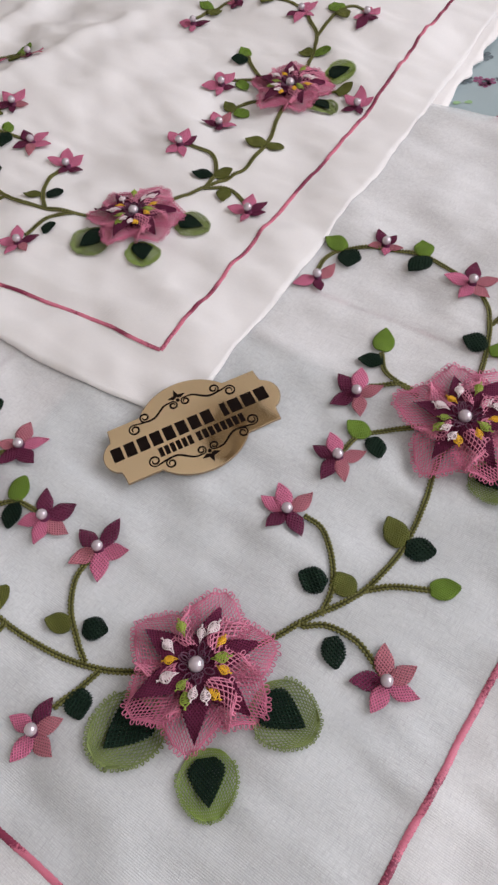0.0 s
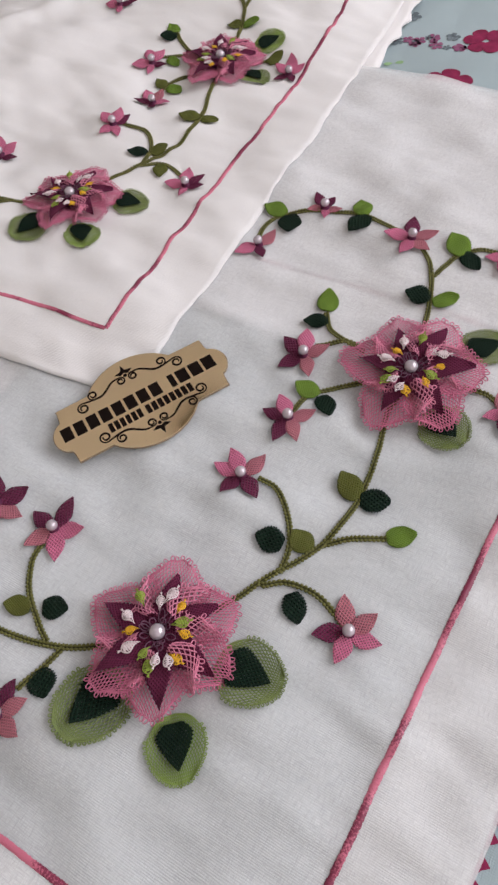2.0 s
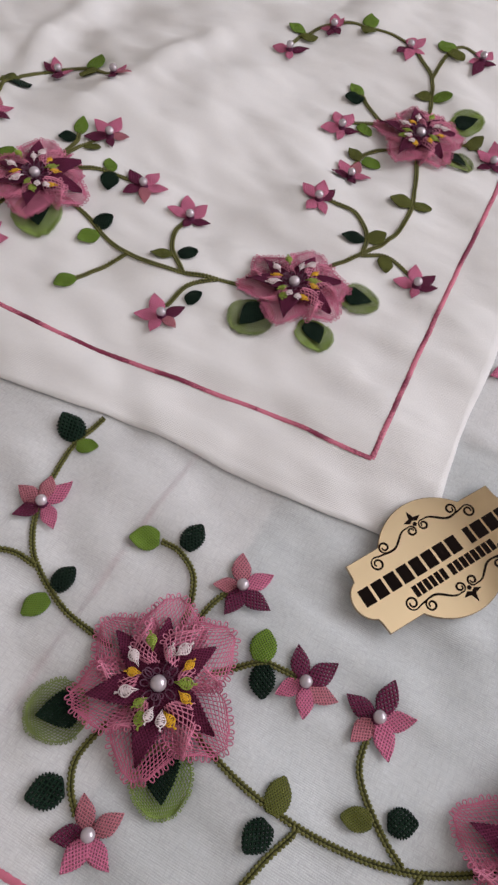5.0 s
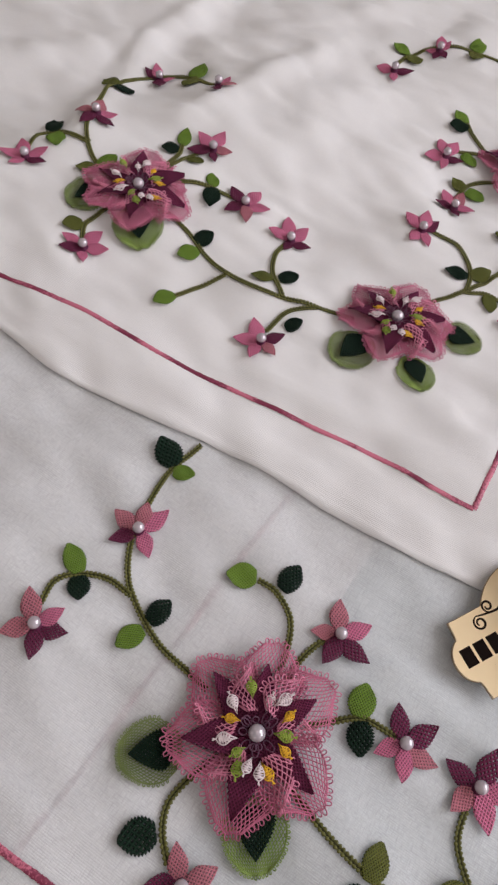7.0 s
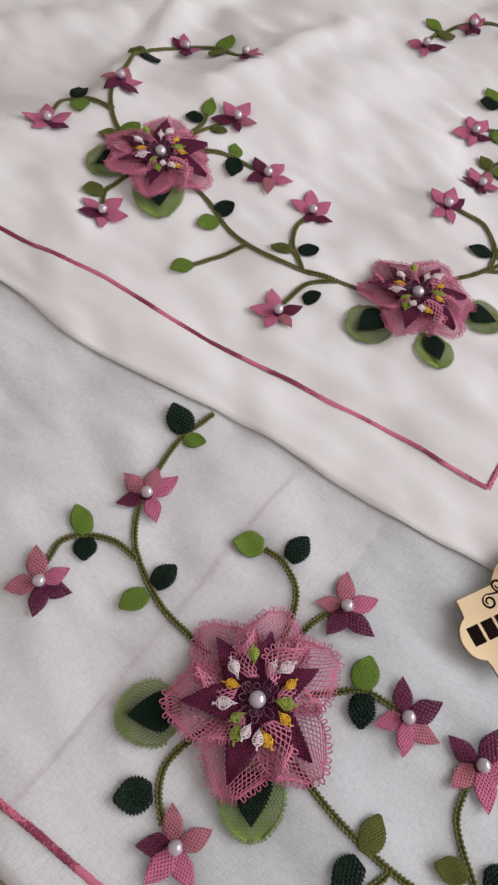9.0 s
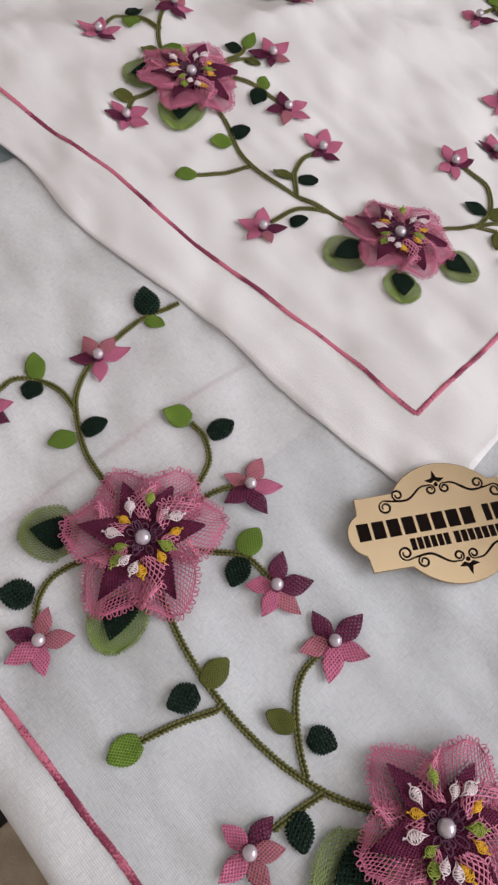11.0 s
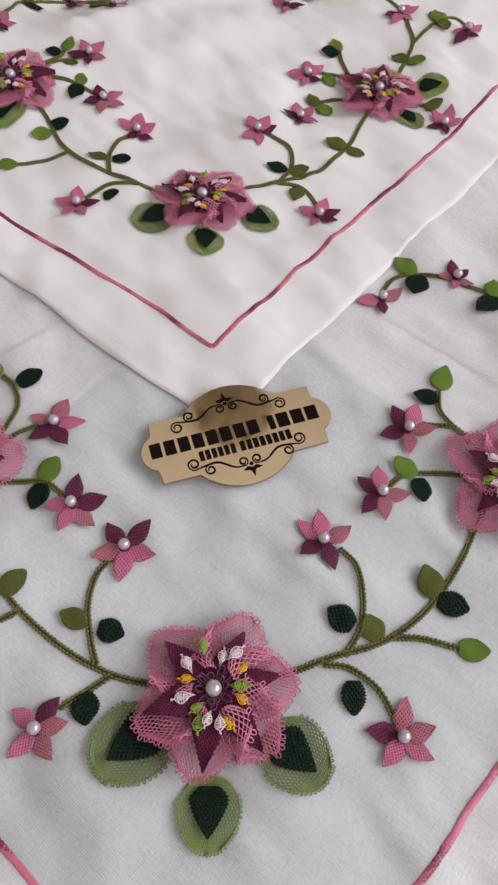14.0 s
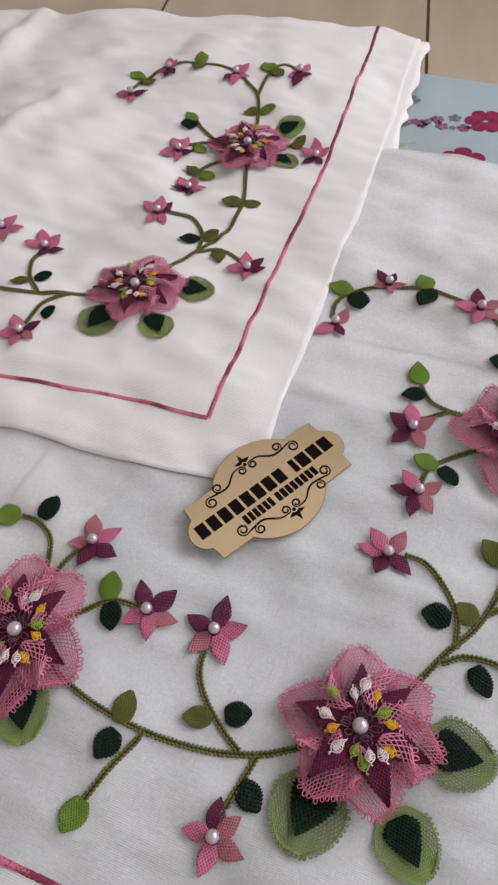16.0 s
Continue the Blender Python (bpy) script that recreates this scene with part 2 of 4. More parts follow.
def sheet(name, mat, length, half, height, thick=0.0005, nu=22, nv=8, scallop=0.05, start=0.0, bend=0.0):
    """A closed lace blade along +x: half(u) its half width, height(u, v) its lift; its rim is scalloped, its tip bent aside."""
    top, bottom = [], []
    for i in range(nu + 1):
        u = start + (1 - start) * i / nu
        w = half(u) * (1 + scallop * (i % 2))
        for j in range(nv + 1):
            v = 2 * j / nv - 1
            z = height(u, v)
            y = v * w + bend * u ** 4
            top.append((u * length, y, z + thick * (1 - 0.6 * v * v)))
            bottom.append((u * length, y, z))
    n, k, faces = nv + 1, len(top), []
    for i in range(nu):
        for j in range(nv):
            a = i * n + j
            faces += [(a, a + n, a + n + 1, a + 1), (k + a, k + a + 1, k + a + n + 1, k + a + n)]
        a, b = i * n, i * n + nv
        faces += [(a, k + a, k + a + n, a + n), (b, b + n, k + b + n, k + b)]
    for j in range(nv):
        a, b = j, nu * n + j
        faces += [(a, a + 1, k + a + 1, k + a), (b, k + b, k + b + 1, b + 1)]
    return mesh_of(name, top + bottom, faces, mat)


def net(name, mat, place, rows, columns, radius, loops):
    """Open needle lace: a net of thread over place(u, v), with a rim of small loops."""
    verts, faces = [], []
    def at(i, j):
        u = i / rows
        v = max(-1, min(1, -1 + 2 * (j + 0.5 * (i % 2)) / columns))
        return Vector(place(u, v))
    for i in range(rows):
        for j in range(columns + 1):
            here = at(i, j)
            for q in ((j, j + 1) if i % 2 else (j - 1, j)):
                if 0 <= q <= columns:
                    there = at(i + 1, q)
                    if (there - here).length > radius:
                        tube(verts, faces, [here, there], radius)
    rim = [(u / 40, -1) for u in range(10, 41)] + [(1, v / 20 - 1) for v in range(1, 40)] + [(1 - u / 40, 1) for u in range(0, 31)]
    line = [Vector(place(u, v)) for u, v in rim]
    tube(verts, faces, line, radius * 1.2)
    centre = Vector(place(0.5, 0))
    run, last = 0.0, line[0]
    for p in line[1:]:
        run += (p - last).length
        if run >= loops:
            side = (p - last).normalized()
            out = (p - centre)
            out = (out - out.dot(side) * side).normalized()
            reach = loops * (0.85 + 0.35 * random.random())
            arc = [p + side * loops * 0.50 * math.cos(a) * (0.70 + 0.45 * math.sin(a)) + out * reach * math.sin(a) + Vector((0, 0, 0.0002 + 0.0004 * (random.random() - 0.5) * math.sin(a)))
                   for a in (0, 0.6, 1.2, 1.9, 2.5, math.pi)]
            tube(verts, faces, arc, radius * 1.1)
            run = 0.0
        last = p
    return mesh_of(name, verts, faces, mat)


def ball(name, mat, r, squash=0.92):
    verts, faces, n, m = [(0, 0, -r * squash)], [], 20, 12
    for i in range(1, m):
        a = math.pi * i / m
        verts += [(r * math.sin(a) * math.cos(math.tau * j / n), r * math.sin(a) * math.sin(math.tau * j / n), -r * squash * math.cos(a)) for j in range(n)]
    verts.append((0, 0, r * squash))
    for j in range(n):
        q = (j + 1) % n
        faces.append((0, 1 + q, 1 + j))
        faces.append((len(verts) - 1, 1 + (m - 2) * n + j, 1 + (m - 2) * n + q))
        for i in range(m - 2):
            a = 1 + i * n
            faces.append((a + j, a + q, a + n + q, a + n + j))
    return mesh_of(name, verts, faces, mat)


def bump2(x, y, scale, seed):
    return noise.noise(Vector((x * scale, y * scale, seed)))


def ramp(v):
    v = max(0.0, min(1.0, v))
    return v * v * (3 - 2 * v)


# ---- the two cloths ----
# soft ridges where the upper cloth is rumpled: from, to, height, half width
RIDGES = (((-0.145, 0.425), (-0.102, 0.513), 0.0055, 0.011), ((-0.102, 0.513), (0.030, 0.650), 0.0065, 0.012), ((-0.260, 0.500), (-0.112, 0.520), 0.0045, 0.013),
          ((-0.085, 0.427), (0.010, 0.488), 0.0040, 0.011), ((0.150, 0.470), (0.215, 0.370), 0.0026, 0.015))


def rumpled(x, y):
    z, p = 0.0, Vector((x, y))
    for a, b, high, half in RIDGES:
        a, b = Vector(a), Vector(b)
        t = max(0.0, min(1.0, (p - a).dot(b - a) / (b - a).length_squared))
        d = (p - a - t * (b - a)).length
        z = max(z, high * math.exp(-(d / half) ** 2))
    return z


class Cloth:
    """A hemmed cloth: the corner of its stitched line, the ways of its two sides, and the lie of its surface."""

    def __init__(self, corner, right, left, upper):
        self.corner = Vector(corner)
        self.right = Vector((math.cos(radians(right)), math.sin(radians(right))))
        self.left = Vector((math.cos(radians(left)), math.sin(radians(left))))
        self.upper, self.ob = upper, None

    def spot(self, a, b):
        if self.upper:
            if a < 0:
                a *= 1 + 0.06 * math.sin(b * 40) - 0.20 * ramp((b - 0.19) / 0.05)
            a, b = a + 0.0050 * ramp(b / 0.05) + 0.0035 * math.exp(-((b - 0.215) / 0.04) ** 2), b - 0.0030 * math.exp(-((a - 0.23) / 0.12) ** 2)
        return self.corner + a * self.right + b * self.left

    def sides(self, x, y):
        d, det = Vector((x, y)) - self.corner, self.right.x * self.left.y - self.right.y * self.left.x
        return (d.x * self.left.y - d.y * self.left.x) / det, (self.right.x * d.y - self.right.y * d.x) / det

    def h(self, x, y):
        a, b = self.sides(x, y)
        if not self.upper:
            along, over = 0.5 * (x + y), 0.5 * (y - x)
            z = 0.0010 * bump2(x, y, 20, 1.5) + 0.0004 * bump2(x, y, 55, 4.5) + 0.0042 * bump2(along * 1.7, over, 34, 6.5) + 0.0016 * bump2(along * 2.2, over * 0.9, 75, 8.5)
            return max(-0.0020, 0.0002 + z)
        ridge = 0.215 + 0.6 * max(0, 0.2 - a)
        swell = ramp((b - ridge + 0.13) / 0.13) * (1 - ramp((b - ridge) / 0.085))
        z = 0.002 + 0.013 * (1 - 0.5 * ramp((a - 0.2) / 0.1)) * swell + 0.0075 * ramp((a - 0.24) / 0.08) * (1 - ramp((b - 0.10) / 0.10))
        z += 0.0009 * bump2(x, y, 20, 7.5) + 0.0005 * bump2(x, y, 50, 2.5) + 0.0014 * bump2(x + 0.4 * y, 0.5 * y - 0.3 * x, 34, 3.5) + 0.0006 * bump2(1.2 * x, 0.6 * y + 0.5 * x, 66, 5.5)
        z += rumpled(x, y)
        z += 0.0006 * (ramp((0.004 - a) / 0.03) * math.sin(b * 88 + 2 * math.sin(b * 23)) + ramp((0.004 - b) / 0.03) * math.sin(a * 80 + 2 * math.sin(a * 21)))
        keep = 0.12 * ramp((b - 0.10) / 0.12)
        return L.h(x, y) + 0.0014 + (z - 0.0013) * (keep + (1 - keep) * ramp((a + 0.034) / 0.06) * ramp((b + 0.044) / 0.06))

    def lay(self, p, lift=0.0):
        """Where a spot of the cloth lies; the lower cloth bends down over the table's edge."""
        z = self.h(p.x, p.y) + lift
        over = -0.1000 - 0.7071 * (p.x + p.y)
        if self.upper or over <= 0:
            return p.x, p.y, z
        on = 0.009 * (1 - math.exp(-over / 0.009))
        back = 0.7071 * (over - on)
        return p.x + back, p.y + back, z - (over - on) * 1.3


def fabric(name, cloth, a0, a1, b0, b1, mat, lift=0.0, step=0.006, thick=0.0006, mitre=0.0):
    """A woven sheet over a stretch of a cloth, with thickness, that follows its lie."""
    na, nb = max(1, round((a1 - a0) / step)), max(1, round((b1 - b0) / step))
    top, low = [], []
    for i in range(na + 1):
        for j in range(nb + 1):
            a, b = a0 + (a1 - a0) * i / na, b0 + (b1 - b0) * j / nb
            if mitre and a1 == 0:
                b = a * mitre + (b1 - a * mitre) * j / nb
            elif mitre:
                a = b / mitre + (a1 - b / mitre) * i / na
            wave = 0.0009 * math.sin(b * 74 + 1.0) * (i == 0) if cloth.upper else 0.0
            p = cloth.spot(a + wave * (a0 < -0.02), b + (0.0010 * math.sin(a * 60) if b0 > -0.04 else 0.0018 * math.sin(a * 190 + 2 * math.sin(a * 60))) * (j == 0) * (b0 < -0.02))
            x, y, z = cloth.lay(p, lift)
            top.append((x, y, z))
            low.append((x, y, z - thick))
    n, k, faces = nb + 1, len(top), []
    for i in range(na):
        for j in range(nb):
            q = i * n + j
            faces += [(q, q + n, q + n + 1, q + 1), (k + q, k + q + 1, k + q + n + 1, k + q + n)]
        faces += [(i * n, k + i * n, k + i * n + n, i * n + n), (i * n + nb, i * n + n + nb, k + i * n + n + nb, k + i * n + nb)]
    for j in range(nb):
        q = na * n + j
        faces += [(j, j + 1, k + j + 1, k + j), (q, k + q, k + q + 1, q + 1)]
    me = mesh_of(name, top + low, faces, mat)
    flat = [len({v // k for v in f}) == 1 for f in faces]
    me.polygons.foreach_set("use_smooth", flat)
    return me


def stitched_line(cloth, ends, lift=0.0):
    """A close row of satin stitches: short upright threads side by side, about 3 mm wide."""
    (a0, b0), (a1, b1) = ends
    p, q = cloth.spot(a0, b0), cloth.spot(a1, b1)
    way = (q - p).normalized()
    side = Vector((-way.y, way.x))
    n = int((q - p).length / 0.0005)
    verts, faces = [], []
    for i in range(n + 1):
        c = cloth.spot(a0 + (a1 - a0) * i / n, b0 + (b1 - b0) * i / n)
        c = c + side * 0.0005 * bump2(c.x, c.y, 60, 9.5)
        w = 0.00112 + 0.00030 * random.random()
        z = cloth.h(c.x, c.y) + lift
        ridge = 0.00004 + 0.00020 * (i % 2)
        for s, up in ((-1, -0.0002), (-0.8, 0.9 * ridge), (0, ridge + 0.00003), (0.8, 0.9 * ridge), (1, -0.0002)):
            e = c + side * w * s
            verts.append((e.x, e.y, z + up))
    for i in range(n):
        for j in range(4):
            k = i * 5 + j
            faces.append((k, k + 5, k + 6, k + 1))
    return mesh_of("stitched_line", verts, faces, STITCH, True)


def tablecloth(cloth, far_a, far_b, label, hem_a, hem_b, inner):
    ob = tagged(new("tablecloth"), label, "tablecloth", "embroidered cloths")
    cloth.ob = ob
    part("fabric", fabric("fabric", cloth, -hem_a, far_a, -hem_b, far_b, inner, step=0.0034), ob, "thin white woven cotton field")
    part("hem", fabric("hem", cloth, 0.0012 - hem_a, 0, 0.0012 - hem_b, far_b, LINEN_HEM, -0.0012, 0.0034, mitre=(hem_b - 0.0012) / (hem_a - 0.0012)), ob, "turned-in layer of the white hem")
    part("hem", fabric("hem", cloth, 0, far_a, 0.0012 - hem_b, 0, LINEN_HEM, -0.0012, 0.0034, mitre=(hem_b - 0.0012) / (hem_a - 0.0012)), ob, "turned-in layer of the white hem")
    part("stitched_line", stitched_line(cloth, ((0, 0), (0, far_b)), 0.00030), ob, "shaded pink satin-stitched line")
    part("stitched_line", stitched_line(cloth, ((0, 0), (far_a, 0)), 0.00030), ob, "shaded pink satin-stitched line")
    return ob


L = Cloth((0.0064, -0.1178), 43.4, 137.3, False)
U = Cloth((0.0007, 0.1623), 48.4, 142.3, True)
tablecloth(L, 0.460, 0.454, "white cotton tablecloth with needle-lace flowers, folded on the table", 0.037, 0.037, LINEN_LOW)
tablecloth(U, 0.405, 0.560, "folded white tablecloth with lace flower garland on another cloth", 0.034, 0.0345, LINEN_UP)
part("folded_layer", fabric("folded_layer", L, 0.236, 0.458, -0.03, 0.452, LINEN_FOLD, -0.0022, 0.005), L.ob, "folded under layer that shows through")
part("folded_layer", fabric("folded_layer", L, -0.01, 0.236, 0.234, 0.452, LINEN_FOLD, -0.0022, 0.005), L.ob, "folded under layer that shows through")
part("stitched_line", stitched_line(L, ((0.280, -0.03), (0.280, 0.452)), -0.0021), L.ob, "pink line of the layer below")
part("stitched_line", stitched_line(L, ((0.0, 0.277), (0.280, 0.277)), -0.0021), L.ob, "pink line of the layer below")
part("folded_layer", fabric("folded_layer", U, 0.240, 0.409, -0.0425, 0.556, LINEN_HEM, -0.0030, 0.005, 0.0012), U.ob, "folded under layer at the open edge")


# ---- needle lace ----
def draped(me, cloth, at, above=None):
    """A copy of a lace piece that follows the lie of the cloth under it."""
    me = me.copy()
    full = at if above is None else above @ at
    o = full.translation if above is None else above.translation
    base, k = cloth.h(o.x, o.y), full.to_scale().z
    for v in me.vertices:
        w = full @ v.co
        v.co.z += (cloth.h(w.x, w.y) - base) / k
    me.update()
    return me


def slope(cloth, x, y, d=0.014):
    """The turn that lays a piece along the cloth's slope."""
    n = Vector((cloth.h(x - d, y) - cloth.h(x + d, y), cloth.h(x, y - d) - cloth.h(x, y + d), 2 * d))
    return Vector((0, 0, 1)).rotation_difference(n).to_matrix().to_4x4()


def big_place(seed):
    def place(u, v):
        r = 0.0040 + 0.0270 * u
        width = 0.0119 * math.sin(math.pi / 2 * min(1, (u + 0.12) / 0.62)) * (1 - 0.40 * max(0, (u - 0.55) / 0.45) ** 2)
        reach = r - 0.0050 * abs(v) ** 2.1 * u ** 2 + 0.0004 * math.sin(v * 9 + seed)
        lift = 0.0028 + 0.0030 * math.sin(u * 2.5) + 0.0008 * v * u + 0.0006 * u * u * math.sin(v * 5 + seed * 2.1)
        return reach, v * width, lift
    return place


def plum_half(u):
    return 0.0052 * (0.34 + 0.66 * math.sin(min(1, u / 0.42) * math.pi / 2)) * (1 - max(0, (u - 0.42) / 0.58) ** 1.25) + 0.0003


BIG_PETAL = [net("petal", PINK_NET, big_place(s), 19, 15, 0.00025, 0.0019) for s in (0.3, 2.2, 4.4)]


def fold_place(u, v):
    """The turned-up edge between two petals: its foot lies in the gap, its looped edge leans over the next petal."""
    s = 0.5 + 0.5 * v
    return 0.0080 + 0.0170 * u - 0.0035 * s * s * u, -0.0020 + 0.0100 * s * math.sin(math.pi * (0.12 + 0.76 * u)) ** 0.7, 0.0056 + 0.0050 * math.sin(s * 2.3) - 0.0022 * u + 0.0005 * math.sin(9 * u)


BIG_FOLD = net("petal_fold", PINK_EDGE, fold_place, 10, 5, 0.00029, 0.0021)
BIG_STAR = sheet("star_petal", PLUM, 0.0265, plum_half, lambda u, v: 0.0044 + 0.0034 * math.sin(u * 2.4) + 0.0006 * v * v + 0.0010 * v * u, 0.0004, 30, 8, 0.16, 0.10)
BIG_PEARL, SMALL_PEARL = ball("pearl", PEARL, 0.0031), ball("pearl", PEARL, 0.0025)


def stamen_mesh(colour):
    """A small pointed drop of looped lace, its tip along +x."""
    verts, faces = [], []
    def wide(t):
        return 0.0021 * math.sin(math.pi * min(1, 0.10 + t * 0.90) ** 1.35) ** 0.8
    line = [Vector((-0.0028 + 0.0056 * t, wide(t), 0.0003 * math.sin(9 * t))) for t in (0, 0.15, 0.3, 0.45, 0.6, 0.75, 0.9, 1)]
    line += [Vector((0.0043, 0.0003, 0.0005)), Vector((0.0040, -0.0003, 0.0006))]
    line += [Vector((-0.0028 + 0.0056 * t, -wide(t), 0.0003 * math.sin(9 * t))) for t in (1, 0.9, 0.75, 0.6, 0.45, 0.3, 0.15, 0)]
    line += [Vector((-0.0048, 0.0003, -0.0010)), line[0]]
    for k in range(9):
        t, s = 0.10 + 0.085 * k, 1 if k % 2 else -1
        line += [Vector((-0.0028 + 0.0056 * t, -0.35 * s * wide(t), 0.0007)), Vector((-0.0028 + 0.0056 * (t + 0.05), s * wide(t), 0.0003 * math.sin(9 * t)))]
    tube(verts, faces, line, 0.00031, 4)
    return mesh_of("stamen", verts, faces, STAMEN[colour])


STAMENS = {c: stamen_mesh(c) for c in "wyg"}
# colour, turn from the first petal, distance from the pearl
STAMEN_RING = (("g", -31, 0.0150), ("w", 2, 0.0132), ("y", 25, 0.0103), ("w", 61, 0.0115), ("g", 93, 0.0092), ("g", 111, 0.0130), ("w", 124, 0.0112),
               ("w", 145, 0.0126), ("y", 158, 0.0132), ("y", 200, 0.0113), ("g", 226, 0.0100), ("y", 257, 0.0126), ("w", 279, 0.0146), ("w", 297, 0.0114))


def flower_heart():
    """The gathered middle of a large bloom: a knotted plum dome with tufts of thread."""
    verts, faces, n, rings = [(0, 0, 0.0070)], [], 40, 12
    for i in range(1, rings + 1):
        for j in range(n):
            a, r = math.tau * j / n, 0.0100 * i / rings
            tuft = abs(math.sin(9 * a + 3 * math.sin(i * 1.3))) * ramp((i - 2) / 4)
            r *= 1 + 0.22 * (tuft - 0.5) * (i / rings)
            verts.append((r * math.cos(a), r * math.sin(a), max(0.0, 0.0072 - 0.0030 * (i / rings) ** 2 + 0.0022 * tuft * (i < rings) + 0.0006 * bump2(r * 900, a * 4, 1, 3.3) - 0.0060 * (i == rings))))
    for j in range(n):
        faces.append((0, 1 + j, 1 + (j + 1) % n))
        for i in range(rings - 1):
            q = 1 + i * n
            faces.append((q + j, q + n + j, q + n + (j + 1) % n, q + (j + 1) % n))
    return mesh_of("bloom", verts, faces, PLUM)


def tuft_mesh():
    """Loose loops of mauve thread that stand round the pearl."""
    verts, faces = [], []
    for i in range(13):
        a, r = math.tau * i / 13 + 0.3 * math.sin(i * 5), 0.0056 + 0.0026 * math.sin(i * 3)
        c, d = Vector((math.cos(a), math.sin(a), 0)), Vector((-math.sin(a), math.cos(a), 0))
        loop = [c * (0.0034 + r * 0.62 * math.sin(t * 0.5) ** 2) + d * 0.0012 * math.sin(t) + Vector((0, 0, 0.0080 + 0.0022 * math.sin(t * 0.5) ** 2)) for t in (0, 0.8, 1.6, 2.4, 3.2, 4.0, 4.8, 5.6, 6.2)]
        tube(verts, faces, loop, 0.00024, 4)
    return mesh_of("tuft", verts, faces, MAUVE)


HEART, TUFT = flower_heart(), tuft_mesh()


def turned(deg, z=0.0, tilt=0.0, scale=1.0):
    return Matrix.Translation((0, 0, z)) @ Matrix.Rotation(radians(deg), 4, "Z") @ Matrix.Rotation(radians(tilt), 4, "Y") @ Matrix.Scale(scale, 4)


BLOOMS = []


def big_flower(cloth, x, y, angles):
    """A large bloom sewn on: six net petals, six plum points, thirteen stamens and a pearl."""
    BLOOMS.append(Vector((x, y)))
    size = 0.985 if cloth.upper else 1.01
    bloom = part("bloom", HEART, cloth.ob, "large pink and plum needle-lace bloom", Matrix.Translation((x, y, cloth.h(x, y))) @ slope(cloth, x, y) @ Matrix.Scale(size, 4))
    for i, a in enumerate(angles):
        k = i * 2.7 + x * 90
        part("petal", BIG_PETAL[i % 3], bloom, "open pink net petal with looped rim" if i == 0 else "", turned(a + 4 * math.sin(k), 0.0004 * (i % 2), 3 * math.sin(k * 1.7), 0.98 + 0.05 * math.sin(k * 2.3)))
        part("star_petal", BIG_STAR, bloom, "dense plum lace point" if i == 0 else "", turned(a + 3 * math.sin(k * 1.3), 0.0004 * (i % 2), 3 * math.sin(k * 1.7), 0.97 + 0.08 * math.sin(k * 1.9)))
        gap = (angles[i - 1] - a) % 360 / 2
        part("petal_fold", BIG_FOLD, bloom, "turned-up pink net edge" if i == 0 else "", turned(a + gap + 8 * math.sin(i * 5), 0.0003 * (i % 3), 0, 0.92 + 0.12 * math.sin(i * 3.3)))
    part("tuft", TUFT, bloom, "loose mauve thread loops", turned(angles[0]))
    turn = angles[0]
    for i, (c, a, r) in enumerate(STAMEN_RING):
        at = turned(turn + a) @ Matrix.Translation((r, 0, 0.0108 - 0.0008 * (i % 3)))
        part("stamen", STAMENS[c], bloom, "", at @ turned(18 * math.sin(i * 4.1), 0, 10 * math.sin(i * 7), 0.84 + 0.12 * math.sin(i * 2.7)))
    part("pearl", BIG_PEARL, bloom, "lavender-white pearl bead", Matrix.Translation((0, 0, 0.0088)))


def small_half(u):
    return 0.0032 * (0.18 + 0.82 * math.sin(min(1, u / 0.52) * math.pi / 2)) * (1 - max(0, (u - 0.50) / 0.50) ** 1.5) + 0.00012


SMALL_PETAL = {c: [sheet("petal", PETAL[c], 0.0125, small_half, lambda u, v, k=k: 0.0005 + 0.0008 * u + k * 0.0005 * u * u + 0.0005 * v * v * u, 0.0005, 22, 6, 0.10, 0.10, 0.0012 * k + 0.0004)
                   for k in (-1.2, 0.3, 1.2)] for c in "prd"}


def calyx():
    verts, faces = [], []
    tube(verts, faces, [Vector((0, 0, 0)), Vector((0, 0, 0.0012)), Vector((0, 0, 0.0022))], [0.0024, 0.0026, 0.0012], 12, True)
    return mesh_of("blossom", verts, faces, STALK)


CALYX = calyx()


def small_flower(cloth, x, y, colours, angles, sizes):
    """A small five-petalled blossom with a pearl, sewn on at a stem's end."""
    here = Matrix.Translation((x, y, cloth.h(x, y) + 0.0003))
    bloom = part("blossom", CALYX, cloth.ob, "small pink and plum lace blossom", here)
    for i, (c, a, s) in enumerate(zip(colours, angles, sizes)):
        k = max(0.75, min(1.2, s / 12.6))
        at = turned(a, 0.0003 * (i % 2), 0, k)
        part("petal", draped(SMALL_PETAL[c][i % 3], cloth, at, here), bloom, "", at)
    part("pearl", SMALL_PEARL, bloom, "lavender-white pearl bead", Matrix.Translation((0, 0, 0.0042)))


def leaf_half(u):
    return 0.0047 * math.sin(math.pi * (0.09 + 0.87 * u) ** 0.92) ** 0.66 * (1 - 0.35 * max(0, (u - 0.6) / 0.4) ** 2)


LEAVES = {c: [sheet("leaf", LEAF[c], 0.0125, leaf_half, lambda u, v, k=k: 0.0004 + 0.0004 * u + k * u * u + 0.0004 * v * v + 0.0003 * math.sin(7 * u + 2 * v), 0.0009, 22, 8, 0.17 if c == "k" else 0.10)
              for k in (0.0001, 0.0008)] for c in "gko"}
leaf_count = 0


